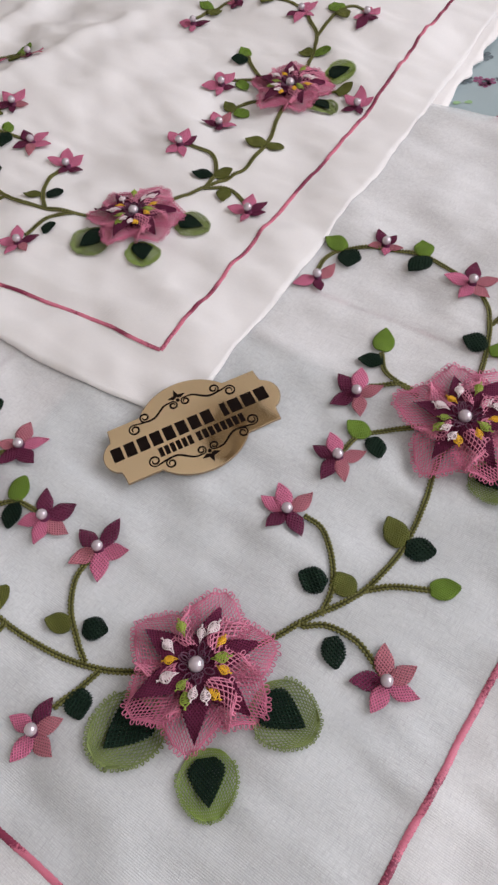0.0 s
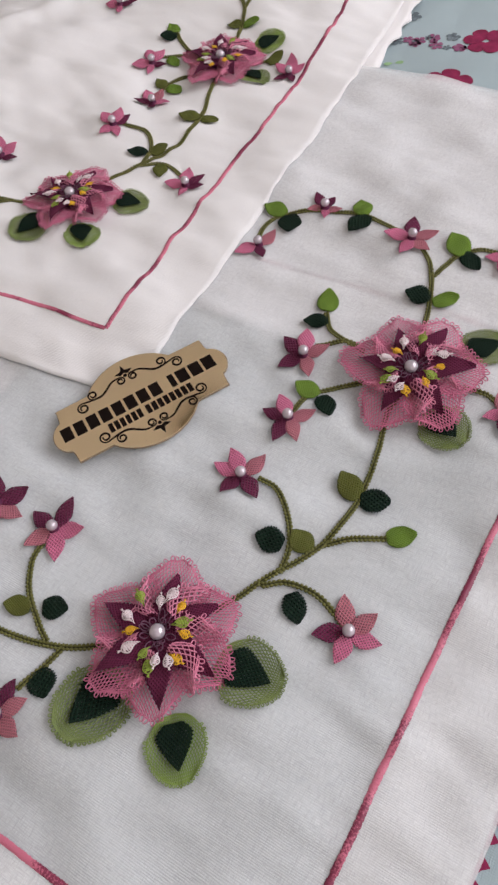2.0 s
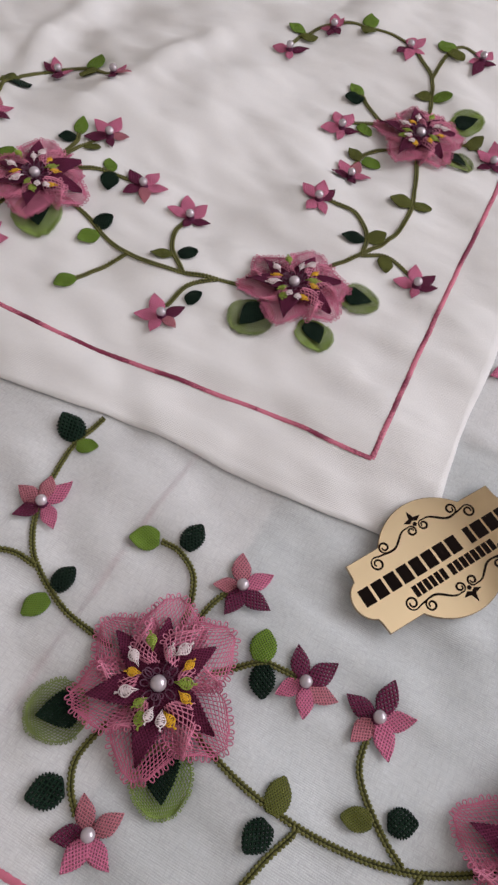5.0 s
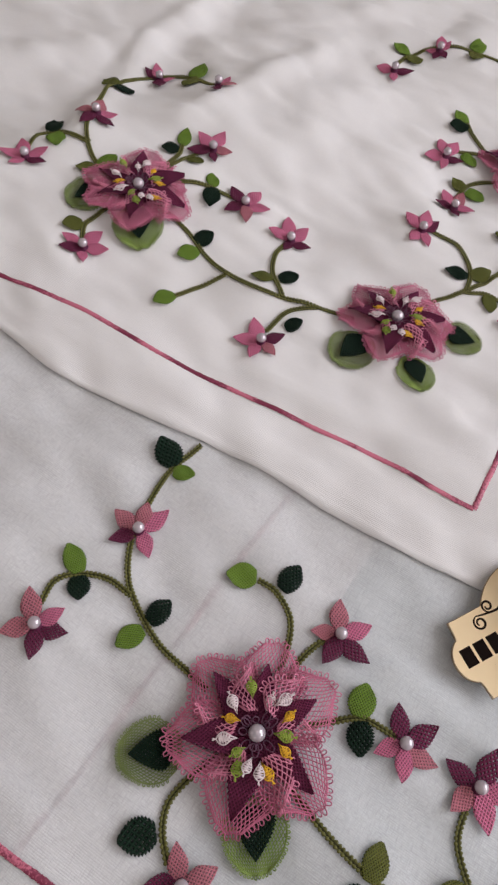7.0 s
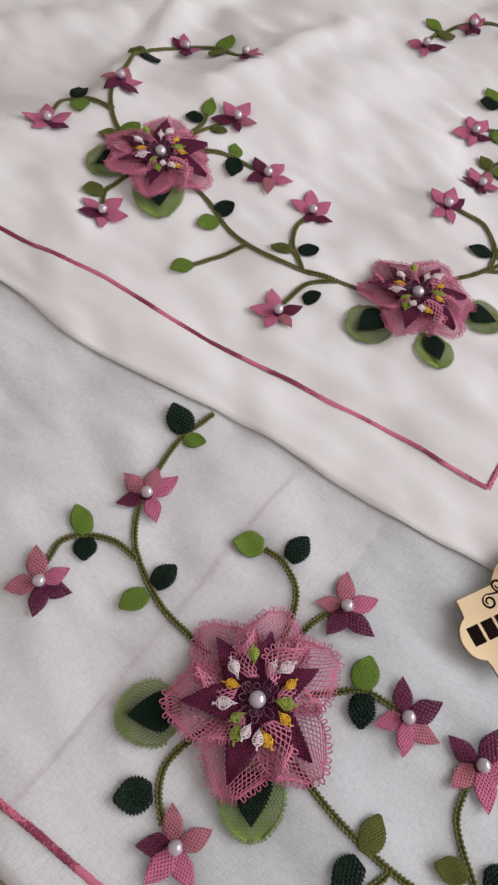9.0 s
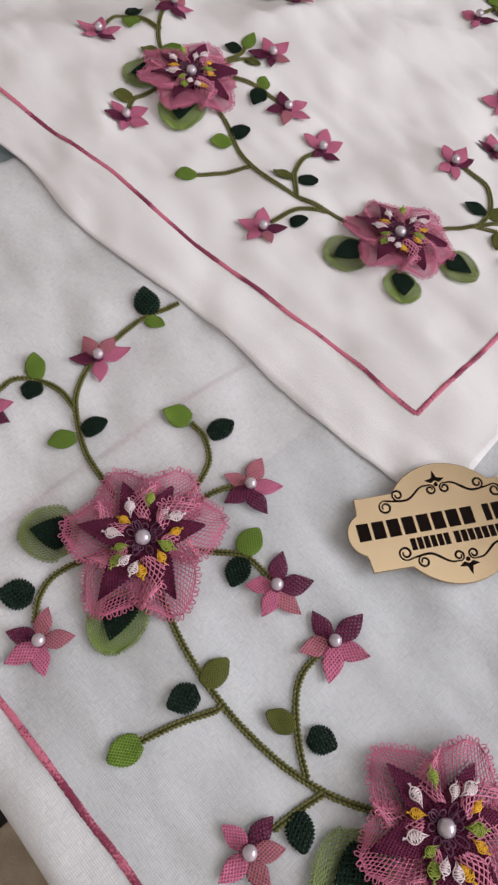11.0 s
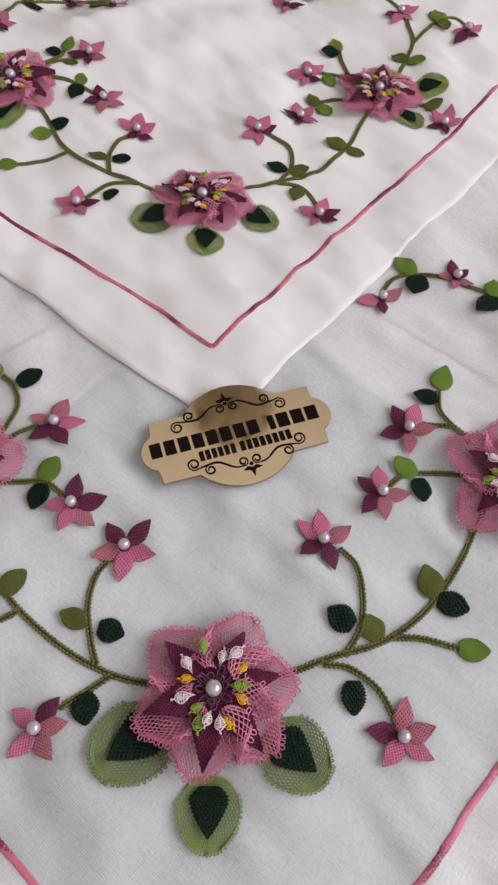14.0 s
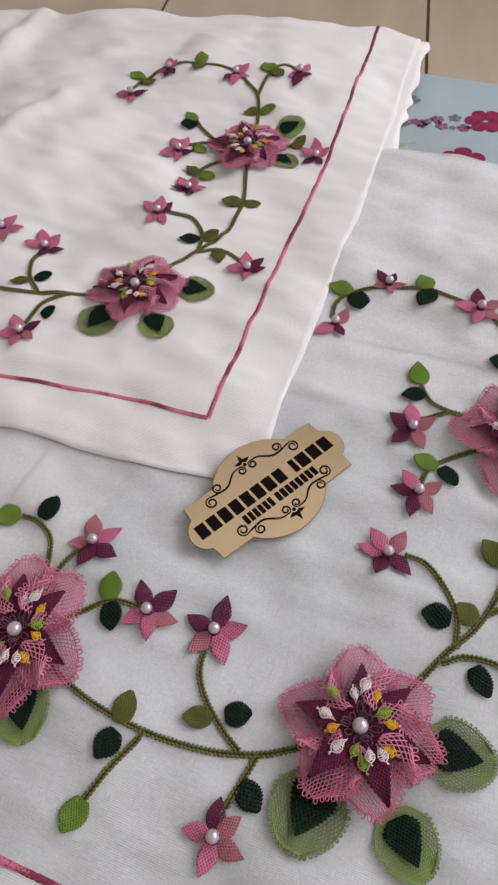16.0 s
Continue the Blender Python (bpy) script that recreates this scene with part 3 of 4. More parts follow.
def leaf(cloth, colour, x, y, angle, length, broad=1.0):
    """A small solid lace leaf beside a stem."""
    global leaf_count
    leaf_count += 1
    tone = {"g": "bright green lace leaf", "k": "bottle green lace leaf", "o": "olive lace leaf"}[colour]
    k = max(0.8, min(1.25, length / 12.5)) * (0.89 if cloth.upper else 0.95)
    wide = broad * (1.0 + 0.10 * math.sin(leaf_count * 2.4))
    at = Matrix.Translation((x, y, cloth.h(x, y) + 0.0002)) @ Matrix.Rotation(radians(angle), 4, "Z") @ Matrix.Diagonal((k, k * wide, k, 1))
    part("leaf", draped(LEAVES[colour][leaf_count % 2], cloth, at), cloth.ob, tone, at)


def lace_leaf_place(u, v):
    width = 0.0146 * math.sin(math.pi * (0.10 + 0.82 * u ** 0.9)) ** 0.62
    return -0.001 + u * 0.0320 + 0.0015 * v * v * (1 - 2 * u), v * width, 0.0010 + 0.0010 * u + 0.0009 * v * v * u + 0.0005 * math.sin(6 * v)


def heart_half(u):
    return 0.0079 * (math.sin(min(1, 0.30 + u / 0.40) * math.pi / 2) if u < 0.3 else 1.0) * (1 - max(0, (u - 0.25) / 0.75) ** 1.5) + 0.0002


LACE_NET = [net("lace_leaf", m, lace_leaf_place, 21, 18, 0.00032, 0.0016) for m in (GREEN_NET, GREEN_NET_OLIVE)]
LACE_HEART = sheet("leaf_heart", LEAF["k"], 0.0202, heart_half, lambda u, v: 0.0022 + 0.0010 * u + 0.0005 * v * v, 0.0006, 26, 8, 0.13)


def lace_leaf(cloth, x, y, angle, length):
    """A broad open green leaf with a dense dark heart, under a large bloom."""
    global leaf_count
    leaf_count += 1
    k = max(0.72, min(1.08, length / 32.0)) * (0.88 if cloth.upper else 0.92)
    at = Matrix.Translation((x, y, cloth.h(x, y))) @ Matrix.Rotation(radians(angle), 4, "Z") @ Matrix.Scale(k, 4)
    ob = part("lace_leaf", draped(LACE_NET[leaf_count % 2], cloth, at), cloth.ob, "broad green net leaf with dark heart", at)
    heart = Matrix.Translation((0.0036, 0, 0)) @ Matrix.Scale(1.10, 4)
    part("leaf_heart", draped(LACE_HEART, cloth, heart, at), ob, "dense bottle green lace heart", heart)


def stem(cloth, points):
    """A crocheted cord: a row of knots along each side, much darker olive along the middle."""
    ends = [Vector(p) for p in points]
    for i in (0, -1):
        near = min(BLOOMS, key=lambda c: (c - ends[i]).length)
        if 0.016 < (near - ends[i]).length < 0.036:
            ends.insert(0 if i == 0 else len(ends), ends[i] + (near - ends[i]).normalized() * 0.010)
    line, verts, faces = spline(ends, 0.00042), [], []
    n = len(line)
    for s, phase in ((-1, 0.0), (1, 1.9), (0, 0.0)):
        path, radii = [], []
        for i, p in enumerate(line):
            d = (line[min(n - 1, i + 1)] - line[max(0, i - 1)]).normalized()
            knot = math.sin(i * 1.62 + phase)
            q = p + Vector((-d.y, d.x)) * (0.00066 + 0.00012 * knot) * s
            path.append(Vector((q.x, q.y, cloth.h(q.x, q.y) + (0.0007 if s else 0.00055) + 0.00016 * knot * abs(s))))
            radii.append(0.00054 + 0.00022 * knot if s else 0.00056)
        if s:
            tube(verts, faces, path, radii, 6, True)
    cord = part("stem", mesh_of("stem", verts, faces, CORD), cloth.ob, "olive crocheted cord stem")
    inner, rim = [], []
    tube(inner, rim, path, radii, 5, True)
    part("mid_cord", mesh_of("mid_cord", inner, rim, CORD_DARK), cord, "dark olive middle between the knots")


# ---- the garlands, bloom by bloom ----
big_flower(L, 0.1329, 0.0850, (80, 30, -20, -85, -139, 141))
big_flower(L, -0.1110, 0.0912, (117, 68, 15, -54, -122, 175))
big_flower(L, -0.0002, 0.0004, (135, 60, 8, -49, -101, -160))
big_flower(U, -0.1219, 0.3656, (147, 73, 19, -35, -106, -163))
big_flower(U, -0.0034, 0.2659, (114, 42, -10, -64, -122, 160))
big_flower(U, 0.1113, 0.3671, (73, 28, -8, -80, -146, 140))
small_flower(L, 0.0462, 0.0599, "pprdd", (140, 91, 17, -71, -149), (14, 14, 14, 14, 13))
small_flower(L, 0.0733, 0.0797, "dprrd", (142, 87, -9, -84, -142), (13, 14, 13, 12, 13))
small_flower(L, 0.0907, 0.1131, "dprrd", (120, 62, -10, -92, -171), (14, 15, 13, 13, 14))
small_flower(L, 0.1661, 0.1663, "drrpp", (68, -12, -79, -138, 143), (15, 14, 13, 13, 15))
small_flower(L, 0.1324, 0.2079, "ddrpr", (100, 31, -47, -106, 170), (12, 9, 10, 8, 10))
small_flower(L, 0.0901, 0.1938, "pdr", (-168, -95, 24), (14, 11, 14))
small_flower(L, 0.0681, -0.0168, "rrppd", (82, 10, -47, -128, 166), (14, 13, 13, 13, 14))
lace_leaf(L, 0.1337, 0.0650, -76, 24.3)
leaf(L, "g", 0.1109, 0.2129, 126, 15.1)
leaf(L, "k", 0.1130, 0.2113, -108, 15.1)
leaf(L, "g", 0.1492, 0.1926, 75, 14.4)
leaf(L, "k", 0.1508, 0.1911, -150, 16.2)
leaf(L, "k", 0.1595, 0.1257, 139, 13.4)
leaf(L, "g", 0.1590, 0.1221, -5, 13.7)
leaf(L, "g", 0.1855, 0.1458, 90, 16.0)
leaf(L, "g", 0.1097, 0.1364, 64, 13.9)
leaf(L, "k", 0.1084, 0.1293, 157, 12.9)
leaf(L, "g", 0.0898, 0.0886, 125, 12.9)
leaf(L, "k", 0.0917, 0.0881, -90, 12.8)
leaf(L, "o", 0.0897, 0.0344, 99, 14.5)
leaf(L, "k", 0.0907, 0.0337, -24, 13.1)
leaf(L, "o", 0.0630, 0.0176, 103, 10.8, 1.42)
leaf(L, "k", 0.0543, 0.0229, 140, 12.7)
leaf(L, "g", 0.0946, 0.0137, -9, 12.5)
leaf(L, "k", 0.0519, 0.0030, -95, 13.0)
stem(L, [(0.0307, 0.0075), (0.0452, 0.0120), (0.0621, 0.0160), (0.0783, 0.0241), (0.0929, 0.0370), (0.1055, 0.0529), (0.1165, 0.0704)])
stem(L, [(0.0497, 0.0120), (0.0569, 0.0222), (0.0598, 0.0353), (0.0589, 0.0488), (0.0529, 0.0564)])
stem(L, [(0.0418, 0.0109), (0.0423, 0.0092), (0.0509, 0.0076), (0.0601, 0.0003), (0.0652, -0.0087), (0.0672, -0.0141)])
stem(L, [(0.0698, 0.0189), (0.0810, 0.0177), (0.0946, 0.0137)])
stem(L, [(0.0765, 0.0832), (0.0862, 0.0899), (0.0985, 0.0913), (0.1126, 0.0898)])
stem(L, [(0.0976, 0.1159), (0.1116, 0.1121)])
stem(L, [(0.1116, 0.1121), (0.1074, 0.1230), (0.1094, 0.1354)])
stem(L, [(0.1489, 0.1087), (0.1577, 0.1225), (0.1656, 0.1393), (0.1684, 0.1526), (0.1666, 0.1637), (0.1586, 0.1794), (0.1482, 0.1943), (0.1297, 0.2061), (0.1109, 0.2129), (0.0988, 0.2094), (0.0910, 0.1994)])
small_flower(L, 0.1631, 0.0510, "rdprp", (89, -128, 161, 34, -55), (12, 13, 11, 14, 9))
small_flower(L, 0.2058, 0.1368, "pprdr", (162, -137, 86, -53, 15), (12, 14, 10, 10, 12))
lace_leaf(L, 0.1604, 0.0885, 3, 24.9)
leaf(L, "k", 0.1856, 0.1475, -71, 13.3)
stem(L, [(0.1658, 0.1402), (0.1684, 0.1396), (0.1822, 0.1468), (0.1946, 0.1469), (0.2039, 0.1407)])
stem(L, [(0.1569, 0.0659), (0.1604, 0.0620), (0.1627, 0.0547)])
small_flower(L, -0.1435, 0.1760, "rrppd", (134, 63, 18, -74, -172), (14, 13, 15, 13, 13))
small_flower(L, -0.1861, 0.1442, "rpddr", (100, 16, -34, -99, 178), (15, 12, 13, 13, 14))
small_flower(L, -0.0592, 0.0778, "ddrpp", (87, 9, -52, -107, -180), (14, 15, 14, 13, 12))
small_flower(L, -0.0363, 0.0591, "ddppr", (131, 42, -28, -92, -163), (14, 16, 14, 15, 14))
small_flower(L, -0.1441, 0.0510, "rrppd", (94, 10, -77, -138, 166), (13, 13, 13, 14, 13))
leaf(L, "k", -0.1248, 0.2037, 105, 15.4)
leaf(L, "g", -0.1259, 0.2013, -18, 10.2)
leaf(L, "g", -0.1687, 0.1624, 105, 13.0)
leaf(L, "k", -0.1690, 0.1612, -94, 10.8)
leaf(L, "k", -0.1441, 0.1378, 36, 12.2)
leaf(L, "g", -0.1466, 0.1357, -159, 12.5)
leaf(L, "k", -0.1503, 0.0678, 180, 13.6)
leaf(L, "o", -0.0836, 0.0399, 51, 13.7)
leaf(L, "k", -0.0852, 0.0379, -151, 12.7)
leaf(L, "g", -0.1034, 0.0206, -145, 13.2)
leaf(L, "o", -0.0501, 0.0283, 155, 12.0)
leaf(L, "k", -0.0451, 0.0268, -19, 11.4)
stem(L, [(-0.0226, 0.0044), (-0.0376, 0.0084), (-0.0528, 0.0159), (-0.0664, 0.0255), (-0.0785, 0.0365), (-0.0913, 0.0518), (-0.1006, 0.0673)])
stem(L, [(-0.0451, 0.0130), (-0.0477, 0.0214), (-0.0498, 0.0356), (-0.0478, 0.0470), (-0.0401, 0.0564)])
stem(L, [(-0.0764, 0.0345), (-0.0784, 0.0323), (-0.0901, 0.0276), (-0.1034, 0.0206)])
stem(L, [(-0.1322, 0.0842), (-0.1442, 0.0768), (-0.1482, 0.0680), (-0.1477, 0.0578)])
small_flower(L, -0.0715, 0.1201, "rpddr", (78, 3, -68, -132, 159), (15, 14, 15, 14, 12))
lace_leaf(L, -0.1385, 0.0921, 176, 24.9)
lace_leaf(L, -0.1158, 0.0716, -100, 25.5)
leaf(L, "g", -0.0994, 0.1483, 164, 13.0)
leaf(L, "k", -0.0905, 0.1412, 41, 13.7)
leaf(L, "g", -0.0733, 0.0898, 59, 12.8)
leaf(L, "k", -0.0727, 0.0883, -106, 12.7)
stem(L, [(-0.0829, 0.0902), (-0.0724, 0.0892), (-0.0653, 0.0840), (-0.0612, 0.0798)])
stem(L, [(-0.0903, 0.1128), (-0.0824, 0.1177), (-0.0749, 0.1203)])
stem(L, [(-0.0933, 0.1186), (-0.0896, 0.1300), (-0.0928, 0.1409), (-0.0989, 0.1473)])
stem(L, [(-0.1326, 0.1173), (-0.1416, 0.1294), (-0.1482, 0.1459), (-0.1500, 0.1589), (-0.1460, 0.1752), (-0.1373, 0.1893), (-0.1300, 0.1989), (-0.1217, 0.2060), (-0.1116, 0.2123)])
stem(L, [(-0.1499, 0.1496), (-0.1579, 0.1579), (-0.1686, 0.1620), (-0.1785, 0.1602), (-0.1838, 0.1521)])
small_flower(L, -0.0641, -0.0097, "drrpp", (60, 5, -63, -131, 140), (13, 12, 13, 13, 12))
lace_leaf(L, -0.0187, -0.0072, -144, 31.6)
lace_leaf(L, -0.0021, -0.0274, -93, 25.2)
lace_leaf(L, 0.0195, -0.0132, -42, 28.3)
leaf(L, "k", -0.0485, 0.0026, -79, 12.7)
stem(L, [(-0.0391, 0.0086), (-0.0485, 0.0026), (-0.0567, -0.0031)])
small_flower(U, -0.0739, 0.2641, "ppprd", (97, 158, -138, -58, 7), (15, 14, 12, 11, 13))
small_flower(U, -0.0434, 0.3308, "ppddp", (87, 24, -43, -122, 149), (17, 13, 12, 9, 13))
small_flower(U, -0.0645, 0.3543, "dpprd", (115, 39, -32, -95, -167), (17, 15, 14, 13, 13))
small_flower(U, -0.0757, 0.3945, "prddp", (58, -19, -101, 176, 115), (17, 11, 9, 15, 14))
small_flower(U, -0.1378, 0.4245, "rpddr", (77, 7, -61, -137, 153), (20, 12, 14, 13, 13))
small_flower(U, -0.0956, 0.4796, "ddpp", (132, -100, -18, 96), (13, 16, 6, 13))
small_flower(U, -0.0636, 0.4476, "prd", (55, -18, -119), (19, 11, 12))
small_flower(U, -0.1790, 0.3984, "ppdpp", (100, 11, -43, -140, 155), (25, 13, 13, 11, 16))
small_flower(U, -0.1536, 0.3331, "pppdp", (45, -18, -104, -171, 141), (14, 13, 10, 12, 12))
lace_leaf(U, -0.1383, 0.3713, -154, 26.2)
lace_leaf(U, -0.1237, 0.3560, -93, 30.5)
leaf(U, "g", -0.0750, 0.4733, 50, 15.5)
leaf(U, "o", -0.0750, 0.4733, -117, 18.9)
leaf(U, "o", -0.1239, 0.4615, 118, 16.4)
leaf(U, "k", -0.1236, 0.4614, -48, 15.0)
leaf(U, "k", -0.1622, 0.4171, 90, 24.4)
leaf(U, "g", -0.1622, 0.4158, -86, 14.1)
leaf(U, "o", -0.1413, 0.3859, 177, 12.9)
leaf(U, "g", -0.1407, 0.3863, 36, 14.7)
leaf(U, "k", -0.0948, 0.3977, 171, 11.0)
leaf(U, "g", -0.0928, 0.4007, 63, 12.2)
leaf(U, "o", -0.0915, 0.3882, -17, 10.5)
leaf(U, "g", -0.0803, 0.3684, 81, 9.7)
leaf(U, "k", -0.0806, 0.3668, -105, 14.8)
leaf(U, "k", -0.0954, 0.3326, 23, 12.5)
leaf(U, "g", -0.0948, 0.3269, -165, 13.5)
leaf(U, "g", -0.1115, 0.2981, -166, 13.0)
leaf(U, "o", -0.1524, 0.3481, -169, 11.8)
leaf(U, "o", -0.0597, 0.3023, 157, 13.2)
leaf(U, "k", -0.0565, 0.3019, 6, 12.2)
leaf(U, "k", -0.0599, 0.2710, 13, 10.4)
stem(U, [(-0.0314, 0.2790), (-0.0546, 0.2877), (-0.0730, 0.2989), (-0.0875, 0.3165), (-0.1000, 0.3421), (-0.1087, 0.3554)])
stem(U, [(-0.0572, 0.2892), (-0.0587, 0.3070), (-0.0541, 0.3207), (-0.0468, 0.3282)])
stem(U, [(-0.0412, 0.2814), (-0.0563, 0.2804), (-0.0701, 0.2705)])
stem(U, [(-0.0822, 0.3101), (-0.0845, 0.3082), (-0.0985, 0.3041), (-0.1115, 0.2981)])
stem(U, [(-0.0972, 0.3711), (-0.0820, 0.3676), (-0.0677, 0.3587)])
stem(U, [(-0.1001, 0.3836), (-0.0877, 0.3921), (-0.0791, 0.3952)])
stem(U, [(-0.1013, 0.3856), (-0.0954, 0.3936), (-0.0920, 0.4019)])
stem(U, [(-0.1371, 0.3829), (-0.1434, 0.3957), (-0.1446, 0.4127), (-0.1395, 0.4276), (-0.1276, 0.4581), (-0.1103, 0.4769), (-0.0917, 0.4825), (-0.0750, 0.4733), (-0.0637, 0.4521)])
stem(U, [(-0.1441, 0.4062), (-0.1457, 0.4061), (-0.1591, 0.4164), (-0.17, 0.4163), (-0.1778, 0.4067)])
stem(U, [(-0.1431, 0.3542), (-0.1510, 0.3481), (-0.1540, 0.3377)])
small_flower(U, 0.0627, 0.2552, "pddpp", (74, 12, -37, -124, 149), (17, 13, 11, 8, 13))
small_flower(U, 0.0308, 0.3267, "ppdpp", (114, 56, 15, -81, -148), (15, 15, 13, 11, 12))
small_flower(U, 0.0592, 0.3472, "pddpr", (101, 155, -107, -22, 45), (15, 12, 10, 12, 14))
small_flower(U, 0.0671, 0.3874, "ppdpp", (88, 39, -47, -117, 171), (19, 19, 11, 10, 14))
small_flower(U, 0.1369, 0.4480, "ppdpp", (59, 20, -167, -120, -51), (20, 21, 13, 14, 11))
small_flower(U, 0.0953, 0.4851, "pppdd", (162, 65, 19, -78, -136), (6, 13, 10, 9, 10))
small_flower(U, 0.0582, 0.4690, "ppd", (153, -111, -26), (12, 10, 13))
small_flower(U, 0.1793, 0.4240, "ppddp", (67, 32, -62, -134, 177), (19, 17, 10, 14, 10))
small_flower(U, 0.1505, 0.3395, "dppdp", (-170, 112, 58, -85, 8), (11, 13, 16, 9, 12))
lace_leaf(U, -0.0208, 0.2592, -150, 26.8)
lace_leaf(U, -0.0016, 0.2452, -91, 20.9)
lace_leaf(U, 0.0204, 0.2577, -29, 21.0)
lace_leaf(U, 0.1377, 0.3748, -5, 22.0)
lace_leaf(U, 0.1251, 0.3554, -68, 24.0)
leaf(U, "g", 0.0750, 0.4875, 126, 14.6)
leaf(U, "o", 0.0748, 0.4868, -79, 17.6)
leaf(U, "g", 0.1196, 0.4785, 64, 22.8)
leaf(U, "o", 0.1191, 0.4771, -125, 18.4)
leaf(U, "g", 0.1617, 0.4373, 87, 21.8)
leaf(U, "o", 0.1623, 0.4385, -75, 16.5)
leaf(U, "o", 0.1356, 0.4033, 148, 12.4)
leaf(U, "g", 0.1361, 0.4016, -20, 12.8)
leaf(U, "g", 0.0906, 0.4146, 104, 13.7)
leaf(U, "k", 0.0903, 0.4114, 169, 13.5)
leaf(U, "g", 0.0791, 0.3885, -68, 13.2)
leaf(U, "o", 0.0705, 0.3608, 109, 12.2)
leaf(U, "g", 0.0723, 0.3605, -53, 13.4)
leaf(U, "o", 0.1410, 0.3561, 18, 13.6)
leaf(U, "o", 0.0838, 0.3122, 144, 15.3)
leaf(U, "o", 0.0848, 0.3119, -16, 12.3)
leaf(U, "k", 0.0463, 0.2922, 150, 14.4)
leaf(U, "o", 0.0485, 0.2918, 8, 12.7)
leaf(U, "o", 0.0524, 0.2777, -105, 13.3)
stem(U, [(0.0195, 0.2777), (0.0409, 0.2824), (0.0652, 0.2927), (0.0838, 0.3122), (0.1014, 0.3466)])
stem(U, [(0.0415, 0.2822), (0.0495, 0.2960), (0.0496, 0.3146), (0.0367, 0.3269)])
stem(U, [(0.0404, 0.2812), (0.0555, 0.2770), (0.0636, 0.2603)])
stem(U, [(0.0909, 0.3649), (0.0759, 0.3652), (0.0626, 0.3544)])
stem(U, [(0.0921, 0.3873), (0.0725, 0.3917)])
stem(U, [(0.0950, 0.3897), (0.0910, 0.4048), (0.0906, 0.4146)])
stem(U, [(0.1302, 0.3927), (0.1417, 0.4187), (0.1404, 0.4359), (0.1393, 0.4515), (0.1242, 0.4740), (0.0980, 0.4884), (0.0769, 0.4870), (0.0611, 0.4747)])
stem(U, [(0.1417, 0.4187), (0.1585, 0.4348), (0.1751, 0.4431), (0.1814, 0.4338)])
stem(U, [(0.1389, 0.3599), (0.1459, 0.3540), (0.1512, 0.3447)])



# ---- gold name plate ----
def plate_outline(grow=0.0):
    """A tablet with a round middle and round ears, as half widths over its height."""
    pts = []
    def arc(cx, cy, rx, ry, a0, a1, n):
        for i in range(n + 1):
            a = radians(a0 + (a1 - a0) * i / n)
            pts.append((cx + (rx + grow) * math.cos(a), cy + (ry + grow) * math.sin(a)))
    g = grow
    arc(0.0385, 0, 0.0092, 0.0098, -70, 70, 14)
    pts.extend([(0.0412 + g, 0.0112), (0.0408 + g, 0.0168 + g)])
    arc(0, 0, 0.0290, 0.0281, 37, 143, 28)
    pts.extend([(-0.0408 - g, 0.0168 + g), (-0.0412 - g, 0.0112)])
    arc(-0.0385, 0, 0.0092, 0.0098, 110, 250, 14)
    pts.extend([(-0.0412 - g, -0.0112), (-0.0408 - g, -0.0168 - g)])
    arc(0, 0, 0.0290, 0.0281, 217, 323, 28)
    pts.extend([(0.0408 + g, -0.0168 - g), (0.0412 + g, -0.0112)])
    return pts


def slab(name, mat, pts, z0, z1, top_in=0.0):
    n = len(pts)
    verts = [(x, y, z0) for x, y in pts] + [(x * (1 - top_in), y * (1 - top_in), z1) for x, y in pts]
    faces = [tuple(range(n - 1, -1, -1)), tuple(range(n, 2 * n))] + [(i, (i + 1) % n, n + (i + 1) % n, n + i) for i in range(n)]
    return mesh_of(name, verts, faces, mat, False)


tag = tagged(new("name_plate"), "gold mirror plate with black engraving, on the cloths", "name plate")
tag.matrix_basis = pose(0.0119, 0.1111, 0.0033, 1.0, 0, 15.0) @ Matrix.Scale(0.933, 4)
part("plate_edge", slab("plate_edge", EDGE, plate_outline(), 0.0002, 0.0012), tag, "dark cut edge")
part("plate_face", slab("plate_face", GOLD, plate_outline(-0.0002), 0.0012, 0.0015, 0.004), tag, "polished gold mirror face")


def ribbon(pts, width):
    verts, faces, n = [], [], len(pts)
    for i, p in enumerate(pts):
        d = (pts[min(n - 1, i + 1)] - pts[max(0, i - 1)]).normalized()
        s = Vector((-d.y, d.x)) * width * (0.55 + 0.45 * math.sin(math.pi * i / (n - 1)))
        verts += [(p.x + s.x, p.y + s.y, 0.00152), (p.x - s.x, p.y - s.y, 0.00152), (p.x + s.x, p.y + s.y, 0.00172), (p.x - s.x, p.y - s.y, 0.00172)]
    for i in range(n - 1):
        k = 4 * i
        faces += [(k + 2, k + 3, k + 7, k + 6), (k, k + 2, k + 6, k + 4), (k + 1, k + 5, k + 7, k + 3)]
    return mesh_of("scroll", verts, faces, INK, False)


def curl(cx, cy, r, start, turns, flip):
    return [Vector((cx + flip * r * (1 - 0.62 * t) * math.cos(radians(start) + turns * math.tau * t), cy + r * (1 - 0.62 * t) * math.sin(radians(start) + turns * math.tau * t)))
            for t in (i / 24 for i in range(25))]


